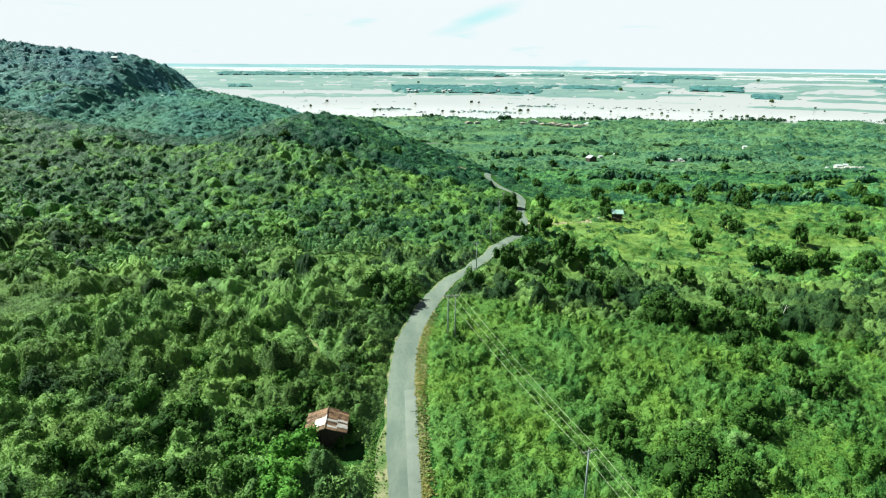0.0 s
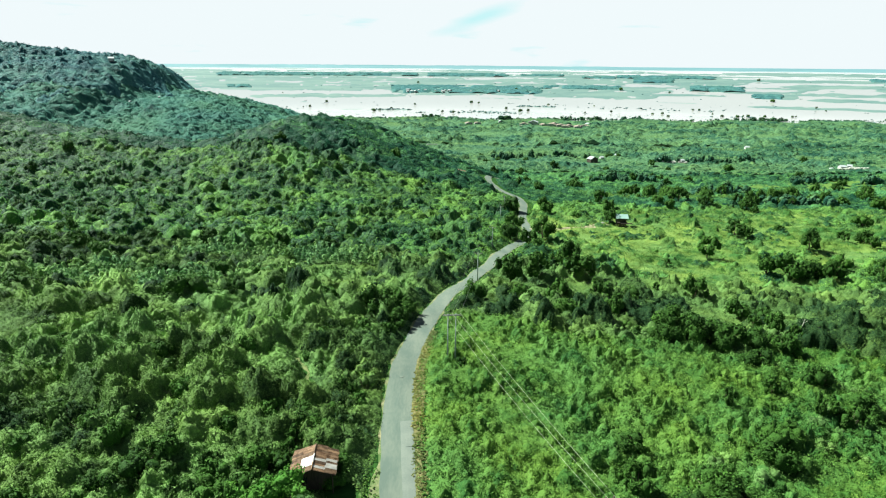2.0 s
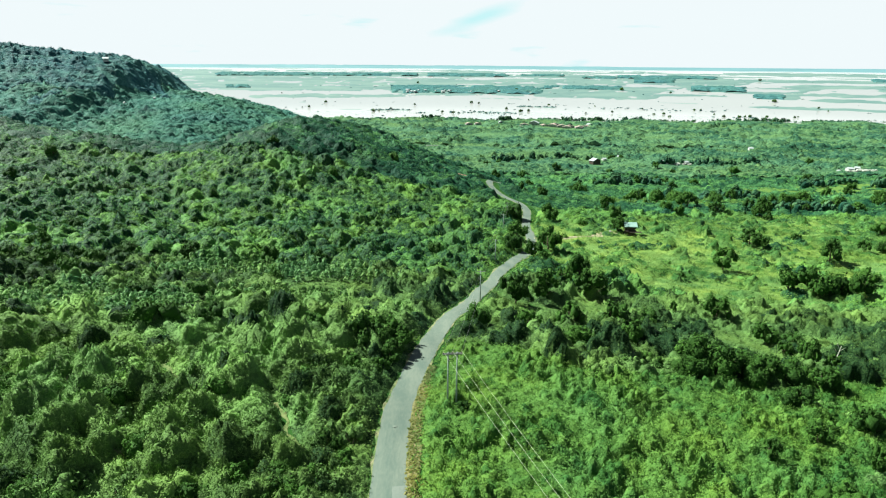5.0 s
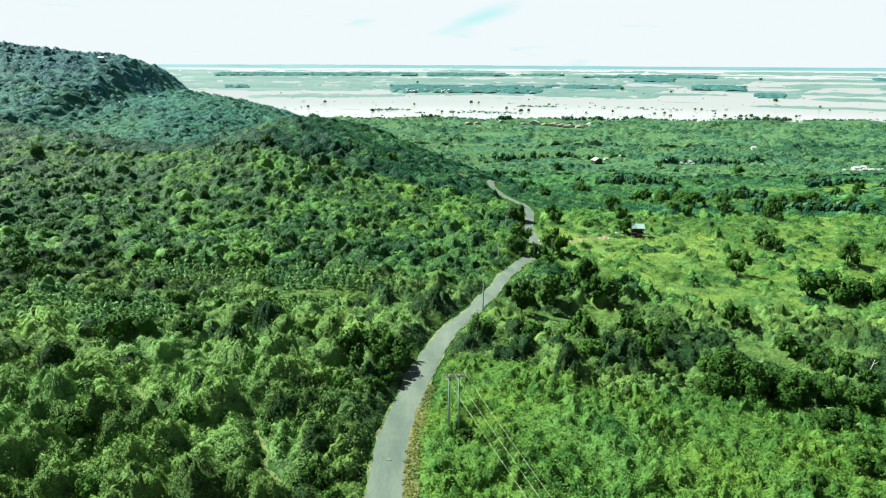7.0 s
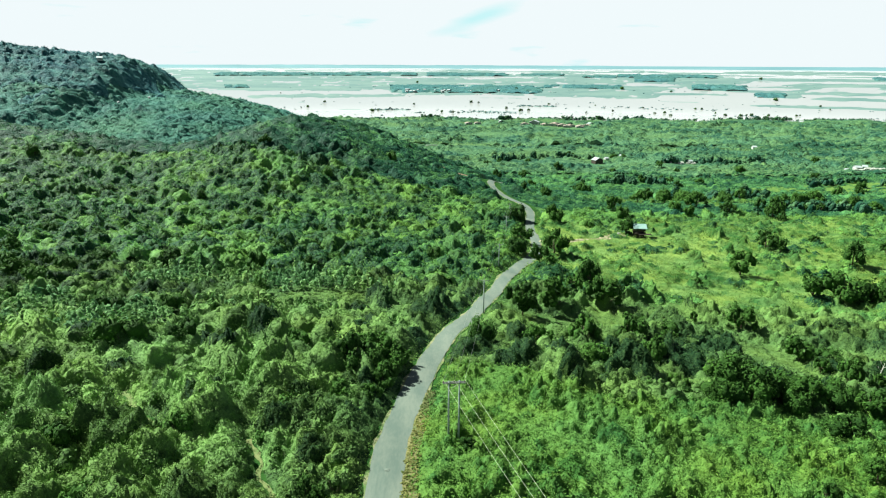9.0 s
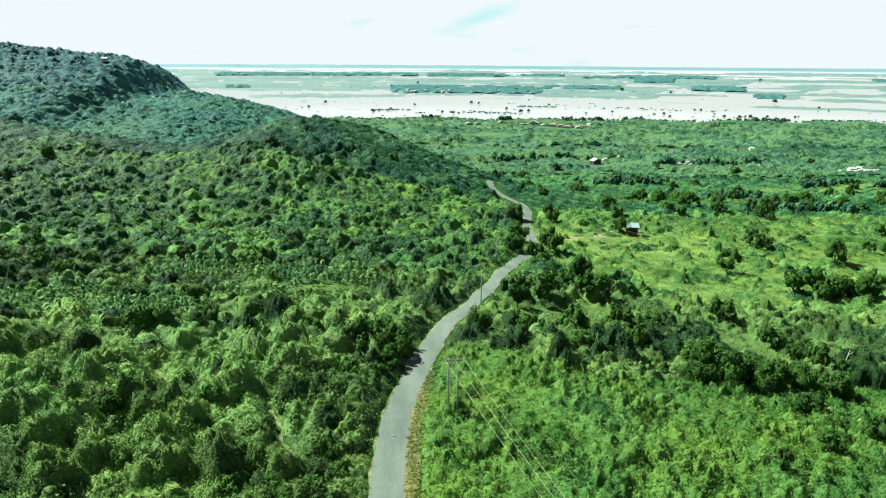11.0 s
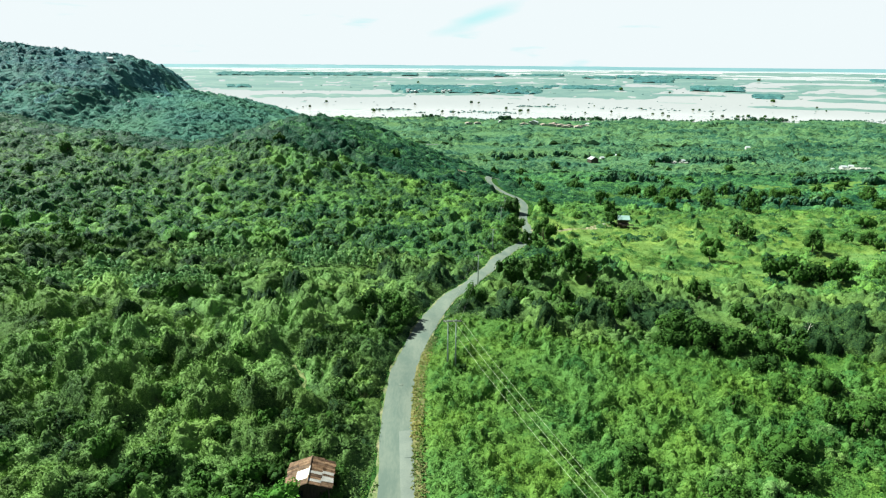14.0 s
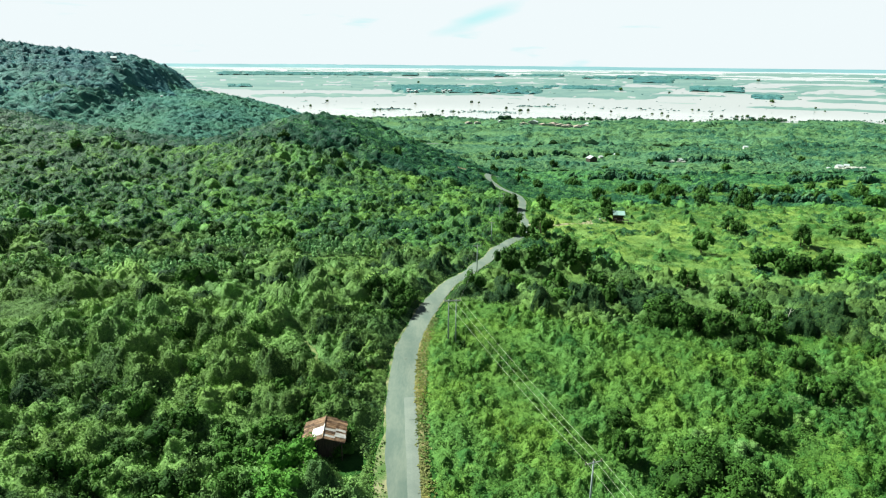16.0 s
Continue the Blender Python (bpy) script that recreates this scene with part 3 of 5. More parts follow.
dry = ribbon("dry_verge", _s, -1.5, np.interp(_s[:, 1], [60, 82, 100, 112, 122], [2.3, 3.2, 3.9, 3.6, 2.7]), 0.12, M_DRY, ragged=0.4, seed=8)
tagged(dry, "strip of dry brown grass beside the asphalt", "verge", kind="structure")
TRAIL = curve_points([(-18.6, 95.6), (-19.5, 97.3), (-21.5, 100.2), (-22.2, 102.4), (-23.1, 104.1), (-24.8, 106.8)], 0.6)
TRAIL_UP = curve_points([(-36.5, 108.0), (-38.1, 109.0), (-41.8, 112.1), (-44.7, 115.7), (-46.7, 118.4)], 0.6)
for line, sd in ((TRAIL, 9), (TRAIL_UP, 19)):
    tagged(ribbon("footpath", line, 0.4, 0.4, 0.05, M_PATH, ragged=0.4, seed=sd), "trodden pale earth footpath through the bushes", "path", kind="structure")
TRACK = curve_points([(35.5, 262), (44, 268), (58, 275), (70, 284), (77, 291)], 1.5)
_w = np.interp(TRACK[:, 0], [35, 60, 68, 74, 78], [1.2, 1.5, 3.2, 3.6, 1.5])
track = ribbon("dirt_track", TRACK, _w, _w, 0.14, M_DIRT, ragged=0.8, seed=10)
tagged(track, "pale dirt track leading to a farm hut", "path", kind="structure")


FAR_BEND = curve_points([(-38, 1082), (-26, 1092), (-12, 1098), (6, 1100)], 3.0)
tagged(ribbon("far_road", FAR_BEND, 3.5, 3.5, 0.6, M_ROAD, ragged=0.5, skirt=1.0, seed=24), "pale bend of road beyond a wooded knoll", "road", kind="structure")
BANK = curve_points([(-6, 392), (4, 389), (14, 388), (22, 391)], 2.0)
bank = ribbon("earth_bank", BANK, 3.0, 3.5, 0.5, M_EARTH, ragged=1.2, skirt=1.2, seed=23)
tagged(bank, "bare brown earth bank beside the far bend", "earth bank", kind="structure")


def clear_of(x, y, line, gap):
    """True where a point is farther than gap from a line."""
    p = line[::2]
    out = np.ones(len(x), bool)
    for i in range(0, len(x), 4000):
        dd = (x[i:i + 4000, None] - p[None, :, 0]) ** 2 + (y[i:i + 4000, None] - p[None, :, 1]) ** 2
        out[i:i + 4000] = dd.min(1) > np.broadcast_to(gap, len(x))[i:i + 4000] ** 2
    return out


def meadow(x, y):
    """1 in the open field of tall green growth beside the road, 0 outside."""
    edge = 92 + 9 * (vnoise(x, y, 22, 5) - 0.5) + 9 * (vnoise(x, y, 8, 25) - 0.5) - 0.3 * np.clip(95 - y, 0, 40)
    rx = np.interp(y, ROAD[:, 1], ROAD[:, 0]) + 2.5
    top = 117 + 0.16 * x + 15 * (1 - ease(6, 30, x)) + 8 * (vnoise(x, y, 18, 6) - 0.5) + 8 * (vnoise(x, y, 7, 26) - 0.5)
    return (x > rx) & (x < edge) & (y < top) & (y > 47 + 6 * vnoise(x, y, 9, 28))


def cropland(x, y):
    """True where the broad-leaved crop stands."""
    return np.maximum(hill(x, y, -45, 184, 38, 30, 10), np.maximum(hill(x, y, -80, 150, 22, 26, 14), 0.9 * hill(x, y, -36, 161, 14, 12, 6))) * (0.65 + 0.6 * vnoise(x, y, 9, 9)) > 0.5


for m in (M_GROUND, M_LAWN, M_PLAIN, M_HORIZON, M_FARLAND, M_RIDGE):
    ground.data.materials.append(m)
_c = np.empty(len(ground.data.polygons) * 3, np.float32)
ground.data.polygons.foreach_get("center", _c)
_c = _c.reshape(-1, 3)
_d = np.hypot(_c[:, 0], _c[:, 1] - 20)
_shore = np.where(_c[:, 0] > 0, _c[:, 1] - 20, _d)
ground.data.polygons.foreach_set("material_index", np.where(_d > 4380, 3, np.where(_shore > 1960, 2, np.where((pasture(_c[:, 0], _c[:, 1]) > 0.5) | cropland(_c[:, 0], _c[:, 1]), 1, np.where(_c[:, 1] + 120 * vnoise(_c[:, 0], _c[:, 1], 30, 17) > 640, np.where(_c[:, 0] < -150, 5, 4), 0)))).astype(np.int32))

def scatter(y0, y1, gap, r, wide=0.745):
    """Jittered places over a stretch of the plan, as wide as can be seen."""
    ys = np.arange(y0, y1, gap)
    w = wide * (y1 + 12) + 10
    xs = np.arange(-w, w, gap)
    X, Y = np.meshgrid(xs, ys)
    X = (X + r.uniform(-0.62, 0.62, X.shape) * gap).ravel()
    Y = (Y + r.uniform(-0.62, 0.62, Y.shape) * gap).ravel()
    k = np.abs(X) < wide * (Y + 12) + 10
    return X[k], Y[k]


def free(x, y, rad):
    k = clear_of(x, y, ROAD, 2.8 + rad * 0.62 + 3.0 * ease(270, 330, y) + 1.5 * (1 - ease(74, 84, y))) & clear_of(x, y, TRAIL, 0.4 + rad * 0.6) & clear_of(x, y, TRAIL_UP, 0.4 + rad * 0.6) & clear_of(x, y, TRACK, 1.4 + rad * 0.5) & clear_of(x, y, BANK, 2.0 + rad * 0.7)
    k &= np.hypot(x + 15.6, y - 75.9) > 3.0 + rad
    k &= ~((np.abs(x + 11.5) < 2.5 + rad * 0.3) & (np.abs(y - 71.5) < 3.5 + rad * 0.3) & (np.asarray(rad) > 0.6))
    return k & (np.hypot(x - 84.5, y - 288) > 5 + rad)


# ---- trees ----
def crown_part(name, parent, r, mat, rad, base, tall, count, leaf, lobes, airy):
    """A crown of leaf clumps on lobes, from base to tall."""
    V, Q, T = mounds(np.zeros(1), np.zeros(1), np.zeros(1), np.array([rad]), np.array([tall - base]), count, np.array([leaf]),
                     np.array([0.5]), r, 3, lobes, skirt=0.15, core=6, fill=0.82, wild=0.45, inner=0.7, ragged=(0.55, 1.2), **(dict(size=(0.17, 0.36), spread=0.86, top=0.88) if airy else {}))
    V[:, 2] += base
    ob = new(name, poly_mesh(name, V, Q, T, smooth=True))
    ob.data.materials.append(mat)
    ob.parent = parent
    return ob


def make_tree(i, kind):
    """A tree one unit tall: tapered trunk with limbs, and a crown."""
    r = np.random.default_rng(40 + i)
    label, mat, rad, base, n, lobes = {
        "broad": ("dark green broadleaf tree among the scrub", L_TREE, 0.50, 0.14, 1000, 17),
        "slim": ("tall slim dark green tree", L_TREE, 0.34, 0.20, 760, 14),
        "bushy": ("low dense rounded dark green bush", L_TREE, 0.66, 0.02, 800, 10),
        "pale": ("light green leafy young tree", L_PALE, 0.56, 0.10, 760, 9)}[kind]
    root = empty("tree", Matrix(), label, "tree")
    bm = bmesh.new()
    bend = r.uniform(-0.04, 0.04, 4)
    tube(bm, [(0, 0, -0.06), (bend[0], bend[1], base + 0.1), (bend[2], bend[3], 0.62)], [0.030, 0.022, 0.008])
    for k in range(5):
        a = k * 1.26 + r.uniform(-0.4, 0.4)
        z0 = base * 0.7 + 0.06 * k
        e = rad * r.uniform(0.45, 0.7)
        tube(bm, [(bend[0], bend[1], z0), (math.cos(a) * e * 0.5, math.sin(a) * e * 0.5, z0 + 0.12), (math.cos(a) * e, math.sin(a) * e, z0 + 0.28)], [0.013, 0.009, 0.003], 5)
    part("trunk", bm, M_BARK, root)
    crown_part("crown", root, r, mat, rad, base, 1.0, n, 0.078, lobes, kind in ("broad", "slim"))
    return root


TREES = {k: [make_tree(j * 6 + i, k) for i in range(n)] for j, (k, n) in enumerate((("broad", 5), ("slim", 3), ("bushy", 4), ("pale", 2)))}
_used = set()


def plant(kind, x, y, tall, r, group, label="", z=None):
    """Sets a tree of a kind: the first use takes the model itself, later ones copies."""
    src = TREES[kind][int(r.integers(len(TREES[kind])))]
    z = gz(x, y) if z is None else z
    m = Matrix.LocRotScale((x, y, z), Euler((0, 0, r.uniform(0, 6.28))), Vector((1, 1, 1)) * 1.0)
    s = tall * np.array([r.uniform(0.85, 1.2), r.uniform(0.85, 1.2), 1.0])
    m = m @ Matrix.Diagonal((*[float(q) for q in s], 1))
    if src.name not in _used:
        _used.add(src.name)
        ob = src
        ob.matrix_basis = m
    else:
        keep, src.scale = src.scale.copy(), (1, 1, 1)
        ob = copy_thing(src, m)
        src.scale = keep
    return tagged(ob, label, group=group)


pr = np.random.default_rng(11)
LEFT = [(-85.8, 127.6, 6.3), (-101.7, 174.5, 7.8), (-54.7, 133.0, 7.3), (-55.2, 154.9, 4.9), (-43.6, 149.8, 5.1), (-89.7, 192.3, 5.3), (-94.4, 183.5, 4.7), (-109.2, 176.5, 5.2),
        (-67.7, 153.8, 4.9), (-31.8, 166.4, 2.6), (-131.8, 191.0, 4.1), (-102.3, 182.7, 4.5), (-18.8, 86.5, 3.5), (-13.4, 95.5, 2.7), (-53.3, 322.2, 5.7), (-27.5, 364.8, 5.7),
        (-86.4, 339.8, 6.0), (-99.4, 287.3, 5.1), (-69.1, 260.1, 4.6), (-25.8, 275.3, 4.9), (-140.2, 291.7, 5.7), (-187.8, 321.2, 6.9), (-192.3, 295.5, 5.8), (13.6, 260.5, 5.2),
        (-2.5, 219.6, 5.4), (-11.5, 129.7, 5.0)]
ROADSIDE = [(7.9, 144.7, 4.6), (38.9, 240.4, 9.2), (26.0, 239.3, 6.2), (33.0, 304.1, 7.8), (18.5, 165.5, 7.6), (26.5, 171.1, 8.2), (41.0, 179.6, 7.9), (28.3, 147.2, 6.2), (38.6, 150.0, 7.2),
            (39.2, 139.5, 5.9), (18.2, 141.9, 5.1), (34.7, 186.3, 6.3), (50.4, 304.4, 7.8), (63.9, 296.2, 3.5), (46.6, 381.9, 6.0), (79.0, 291.3, 7.5), (47.3, 155.6, 4.7), (27.5, 136.2, 4.6)]
RIGHT = [(49.1, 130.1, 8.0), (54.1, 127.6, 7.2), (61.5, 127.6, 6.0), (70.9, 126.0, 5.8), (58.5, 106.3, 4.1), (63.6, 98.9, 5.6), (66.8, 96.5, 5.0), (47.6, 84.4, 4.5), (25.6, 76.2, 5.4),
         (27.2, 85.6, 3.6), (36.2, 78.0, 4.9), (47.6, 99.3, 4.2), (101.4, 234.4, 9.9), (146.3, 245.7, 10.3), (109.9, 207.3, 9.2), (116.0, 203.8, 9.8), (70.5, 169.8, 8.2), (60.9, 174.0, 3.8),
         (79.8, 217.6, 3.5), (128.8, 271.8, 8.7), (131.5, 265.8, 6.9), (151.9, 278.9, 3.9), (171.5, 264.2, 5.8), (180.0, 262.4, 6.8), (145.4, 202.0, 8.1), (129.4, 203.2, 8.2)]
FIELD = [(85.9, 339.4, 8.7), (85.8, 322.2, 6.4), (124.5, 374.0, 9.6), (139.6, 368.6, 10.9), (168.6, 395.7, 8.6), (188.7, 422.2, 8.4), (172.1, 345.9, 10.3), (200.9, 376.6, 9.7), (214.3, 382.2, 8.3),
         (219.8, 362.5, 7.9), (214.7, 448.1, 7.1), (256.7, 378.1, 10.5), (237.7, 337.7, 8.7), (360.3, 560.8, 6.7), (199.2, 552.5, 7.7), (178.2, 583.6, 8.1), (306.2, 667.6, 9.2), (123.8, 698.0, 11.0), (99.6, 485.2, 6.7)]
for x, y, h in [(-22.3, 69.7, 4.6), (-19.0, 71.4, 5.0), (-16.9, 70.0, 4.2), (-19.0, 66.6, 4.6), (-21.4, 62.8, 4.4), (-17.8, 63.1, 4.0), (-20.7, 66.4, 4.0)]:
    plant("pale", x, y, h, pr, "trees by the cabin", "light green leafy young tree before an old cabin")
for i, (x, y, h) in enumerate(LEFT):
    plant(("bushy", "broad", "bushy")[i % 3], x, y, h, pr, "trees in the scrub", "dark green tree rising out of dense scrub")
for i, (x, y, h) in enumerate(ROADSIDE):
    plant(("bushy" if h < 5 or i in (2, 3) else ("broad", "broad", "slim")[i % 3]), x, y, h * 1.15, pr, "trees by the road", "dark green leafy tree beside the winding road")
for i, (x, y, h) in enumerate(RIGHT):
    plant(("broad" if i < 3 or i == 8 else "bushy" if i in (7, 9, 10) else ("broad", "broad", "slim")[i % 3]), x, y, h, pr, "trees round the meadow", "dark green tree at the meadow's edge")
for x, y, h in [(35.5, 72.9, 5.6), (31.4, 69.0, 5.4), (38.4, 70.6, 5.2), (35.9, 77.0, 5.8), (30.6, 72.4, 4.6), (33.4, 66.2, 5.0), (40.6, 74.2, 4.2), (46.4, 126.4, 5.0), (51.2, 126.0, 5.6), (57.8, 125.6, 5.8), (66.8, 128.6, 5.6), (73.2, 126.4, 5.0), (50.6, 88.8, 4.6), (52.8, 90.4, 4.0), (54.1, 133.0, 5.4), (58.0, 131.0, 5.0), (68.7, 110.0, 5.2), (72.4, 101.6, 4.8), (62.0, 118.0, 4.6), (63.0, 76.5, 4.8)]:
    plant("bushy", x, y, h, pr, "trees round the meadow", "dense dark green bush at the meadow's edge")
for x, y, h in [(-13.3, 127.6, 7.6), (-9.6, 130.4, 6.2), (-10.6, 125.2, 5.2), (-11.4, 133.5, 6.0)]:
    plant("broad", x, y, h, pr, "trees by the road", "dark green tree over a shaded bank by the road")
for x, y, h in [(-8.7, 121.8, 3.8), (-7.8, 124.6, 4.5), (-6.9, 128.0, 4.5), (-5.9, 131.6, 3.8), (-9.9, 118.0, 3.2)]:
    plant("broad", x, y, h, pr, "trees by the road", "dark green tree leaning over the asphalt's edge")
plant("bushy", 3.9, 106.2, 1.9, pr, "trees by the road", "dark green bush at the foot of power poles")
for i, (x, y, h) in enumerate(FIELD):
    plant(("broad", "bushy", "broad")[i % 3], x, y, h, pr, "trees in the pasture", "dark green broad tree standing in pasture")


def more_trees(n, seed, x0, x1, y0, y1, kinds, h0, h1, share, group, label):
    """Further trees over a stretch of the plan, thicker where the woods gather."""
    r = np.random.default_rng(seed)
    x, y = r.uniform(x0, x1, n * 40), r.uniform(y0, y1, n * 40)
    k = (np.abs(x) < 0.74 * y + 8) & ~cropland(x, y) & free(x, y, np.full(len(x), 2.5)) & ~meadow(x, y) & (vnoise(x, y, 24, seed) * 0.6 + vnoise(x, y, 70, seed + 1) * 0.4 > share) & (pasture(x, y) < 0.75)
    placed = []
    for px, py in zip(x[k], y[k]):
        if len(placed) == n:
            break
        if all((px - a) ** 2 + (py - b) ** 2 > 9 for a, b in placed):
            placed.append((px, py))
            plant(kinds[int(r.integers(len(kinds)))], px, py, r.uniform(h0, h1), r, group, label)


more_trees(8, 91, 30, 80, 128, 165, ("broad", "bushy", "broad", "slim"), 4.0, 7.5, 0.50, "trees by the road", "dark green leafy tree in a thicket by the road")
more_trees(45, 92, 20, 330, 200, 470, ("broad", "bushy", "broad"), 4.5, 9.0, 0.52, "trees in the pasture", "dark green tree standing in rough pasture")
more_trees(40, 93, -190, -25, 105, 260, ("bushy", "broad", "bushy"), 3.5, 6.0, 0.50, "trees in the scrub", "dark green tree rising out of dense scrub")
more_trees(26, 98, 40, 520, 470, 900, ("broad", "bushy"), 5.0, 9.5, 0.5, "trees in the far pasture", "dark green tree among far fields and thickets")
more_trees(16, 95, 52, 100, 78, 128, ("broad", "bushy"), 3.0, 5.5, 0.45, "trees round the meadow", "dark green tree at the meadow's edge")
more_trees(22, 96, -48, -21, 55, 80, ("bushy", "broad", "broad"), 3.2, 5.0, 0.38, "trees in the scrub", "dark green tree rising out of dense scrub")
more_trees(8, 97, -20, -13.2, 79, 96, ("bushy", "broad"), 2.6, 3.6, 0.2, "trees by the cabin", "dark green bush beside an old cabin and the road")
for x, y, h in [(-12.9, 75.2, 2.2), (-12.9, 78.2, 2.5), (-19.8, 74.2, 3.0), (-19.6, 77.4, 3.2), (-18.2, 72.2, 2.6)]:
    plant("bushy", x, y, h, pr, "trees by the cabin", "dark green bush beside an old cabin and the road")


# ---- scrub, from the road outwards ----
def scrub_things(n_max):
    """The big bushes nearest the road, one by one."""
    r = np.random.default_rng(21)
    models = []
    for i in range(8):
        root = empty("shrub", Matrix(), "rounded green shrub in dense scrub", "shrub")
        mat = (L_SCRUB, L_SCRUB, L_SCRUB, L_TREE)[i % 4]
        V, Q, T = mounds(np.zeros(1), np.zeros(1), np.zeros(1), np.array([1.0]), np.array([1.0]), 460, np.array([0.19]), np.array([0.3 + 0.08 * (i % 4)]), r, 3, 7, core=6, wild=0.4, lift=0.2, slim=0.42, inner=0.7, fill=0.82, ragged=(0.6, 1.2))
        c = new("crown", poly_mesh("crown", V, Q, T, smooth=True))
        c.data.materials.append(mat)
        c.parent = root
        bm = bmesh.new()
        for k in range(5):
            a = k * 1.3 + r.uniform(0, 0.5)
            tube(bm, [(0.03 * math.cos(a), 0.03 * math.sin(a), -0.15), (0.22 * math.cos(a), 0.22 * math.sin(a), 0.3), (0.45 * math.cos(a), 0.45 * math.sin(a), 0.62)], [0.03, 0.02, 0.008], 5)
        part("stem", bm, M_BARK, root)
        models.append(root)
    x, y = scatter(52, 118, 3.7, r)
    rad = r.uniform(1.1, 2.5, len(x))
    rad[(x < -6) & (r.uniform(size=len(x)) < 0.25)] += 0.7
    k = free(x, y, rad * 1.45) & ~meadow(x, y) & (np.abs(x) < 72)
    x, y, rad = x[k], y[k], rad[k]
    o = r.permutation(len(x))[:n_max]
    for i, j in enumerate(o):
        root = models[i % 8]
        h = rad[j] * r.uniform(0.95, 1.5)
        m = Matrix.LocRotScale((x[j], y[j], gz(x[j], y[j])), Euler((0, 0, r.uniform(0, 6.28))), Vector((rad[j], rad[j] * r.uniform(0.8, 1.15), h)))
        if i < 8:
            root.matrix_basis = m
        else:
            keep, root.scale = root.scale.copy(), (1, 1, 1)
            copy_thing(root, m)
            root.scale = keep
    for ob in bpy.data.objects:
        if ob.name.startswith("shrub"):
            tagged(ob, group="shrubs by the road")


scrub_things(290)


def open_patch(x, y):
    """Above 0 where weeds grow in place of bushes: small clearings, more of them east of the road."""
    rx = np.interp(y, ROAD[:, 1], ROAD[:, 0])
    share = 0.29 + 0.05 * (x < rx) * (1 - ease(160, 240, y)) - 0.10 * ease(180, 260, y) - 0.12 * ease(320, 400, y) + 0.3 * hill(x, y, 72, 86, 13, 20, 15) + 0.14 * ease(0, 14, x - rx) * (1 - ease(330, 420, y))
    return share - (0.65 * vnoise(x, y, 11, 12) + 0.35 * vnoise(x, y, 30, 13))


def fbm(x, y, size, shift=0.0, octaves=4):
    """Noise of several octaves, turned from one to the next, -1 to 1."""
    out, amp, total = 0.0, 1.0, 0.0
    for k in range(octaves):
        c, q = math.cos(0.6 + 1.1 * k), math.sin(0.6 + 1.1 * k)
        out = out + amp * (2 * vnoise(c * x - q * y, q * x + c * y, size / 2 ** k, shift + 3 * k) - 1)
        total += amp
        amp *= 0.6
    return out / total * 1.6


def cells(gap, seed, x0, x1, y0, y1, rad, tall, keep, tone):
    """One bush to each square of gap metres: places, radii, heights (0 where none may stand) and tones."""
    r = np.random.default_rng(seed)
    i, j = np.meshgrid(np.arange(int((x1 - x0) / gap) + 1), np.arange(int((y1 - y0) / gap) + 1), indexing="ij")
    cx, cy = x0 + (i + 0.5 + r.uniform(-0.48, 0.48, i.shape)) * gap, y0 + (j + 0.5 + r.uniform(-0.48, 0.48, i.shape)) * gap
    R = gap * r.uniform(*rad, i.shape)
    H = R * r.uniform(*tall, i.shape) * (0.5 + vnoise(cx, cy, gap * 4, seed))
    ok = keep(cx.ravel(), cy.ravel(), R.ravel(), r).reshape(i.shape)
    T = tone(cx, cy) + r.uniform(-0.26, 0.26, i.shape)
    return x0, y0, gap, cx, cy, R, np.where(ok, H, 0), T


def crowns(layer, x, y, bow=0.55):
    """Height and tone of the tallest crown of a layer over each point; outlines are broken by noise."""
    x0, y0, gap, cx, cy, R, H, T = layer
    u = x + gap * (0.34 * fbm(x, y, gap * 0.8, 1.3, 3))
    v = y + gap * (0.34 * fbm(x, y, gap * 0.8, 5.7, 3))
    i, j = np.floor((u - x0) / gap).astype(int), np.floor((v - y0) / gap).astype(int)
    best, tone = np.zeros(x.shape), np.zeros(x.shape)
    for di in (-1, 0, 1):
        for dj in (-1, 0, 1):
            a, b = np.clip(i + di, 0, cx.shape[0] - 1), np.clip(j + dj, 0, cx.shape[1] - 1)
            d2 = ((u - cx[a, b]) ** 2 + (v - cy[a, b]) ** 2) / R[a, b] ** 2
            h = H[a, b] * np.clip(1 - d2, 0, 1) ** bow
            tone = np.where(h > best, T[a, b], tone)
            best = np.maximum(h, best)
    return best, tone


def bush_ground(x, y, rad, r):
    return free(x, y, rad * 0.8) & ~meadow(x, y) & (r.uniform(size=len(x)) > ease(0.30, 0.60, pasture(x, y)) * 0.8) & ~cropland(x, y) & (open_patch(x, y) + r.normal(0, 0.04, len(x)) < 0)


def scrub_tone(x, y, shift=0.0):
    return (-0.24 + 0.22 * (1 - ease(-40, -12, x)) * (1 - ease(115, 150, y)) + 0.80 * vnoise(x + shift, y, 9, 34) + 0.40 * vnoise(x + shift, y, 32, 35) + 0.30 * ease(340, 440, y) * ease(30, 60, x) - 0.10 * ease(200, 280, y) * (1 - ease(-150, -90, x)) + 0.08 * hill(x, y, -40, 415, 70, 60, 60) - 0.2 * ease(38, 55, x) * (1 - ease(115, 140, y)) + 0.13 * east(x, y) + 0.30 * hill(x, y, -26, 138, 24, 13, 32) + 0.10 * hill(x, y, -40, 99, 12, 10, 9) - 0.04 * ease(290, 350, y) * (1 - ease(-60, 10, x)))


EXTENT = (-520, 520, 40, 700)


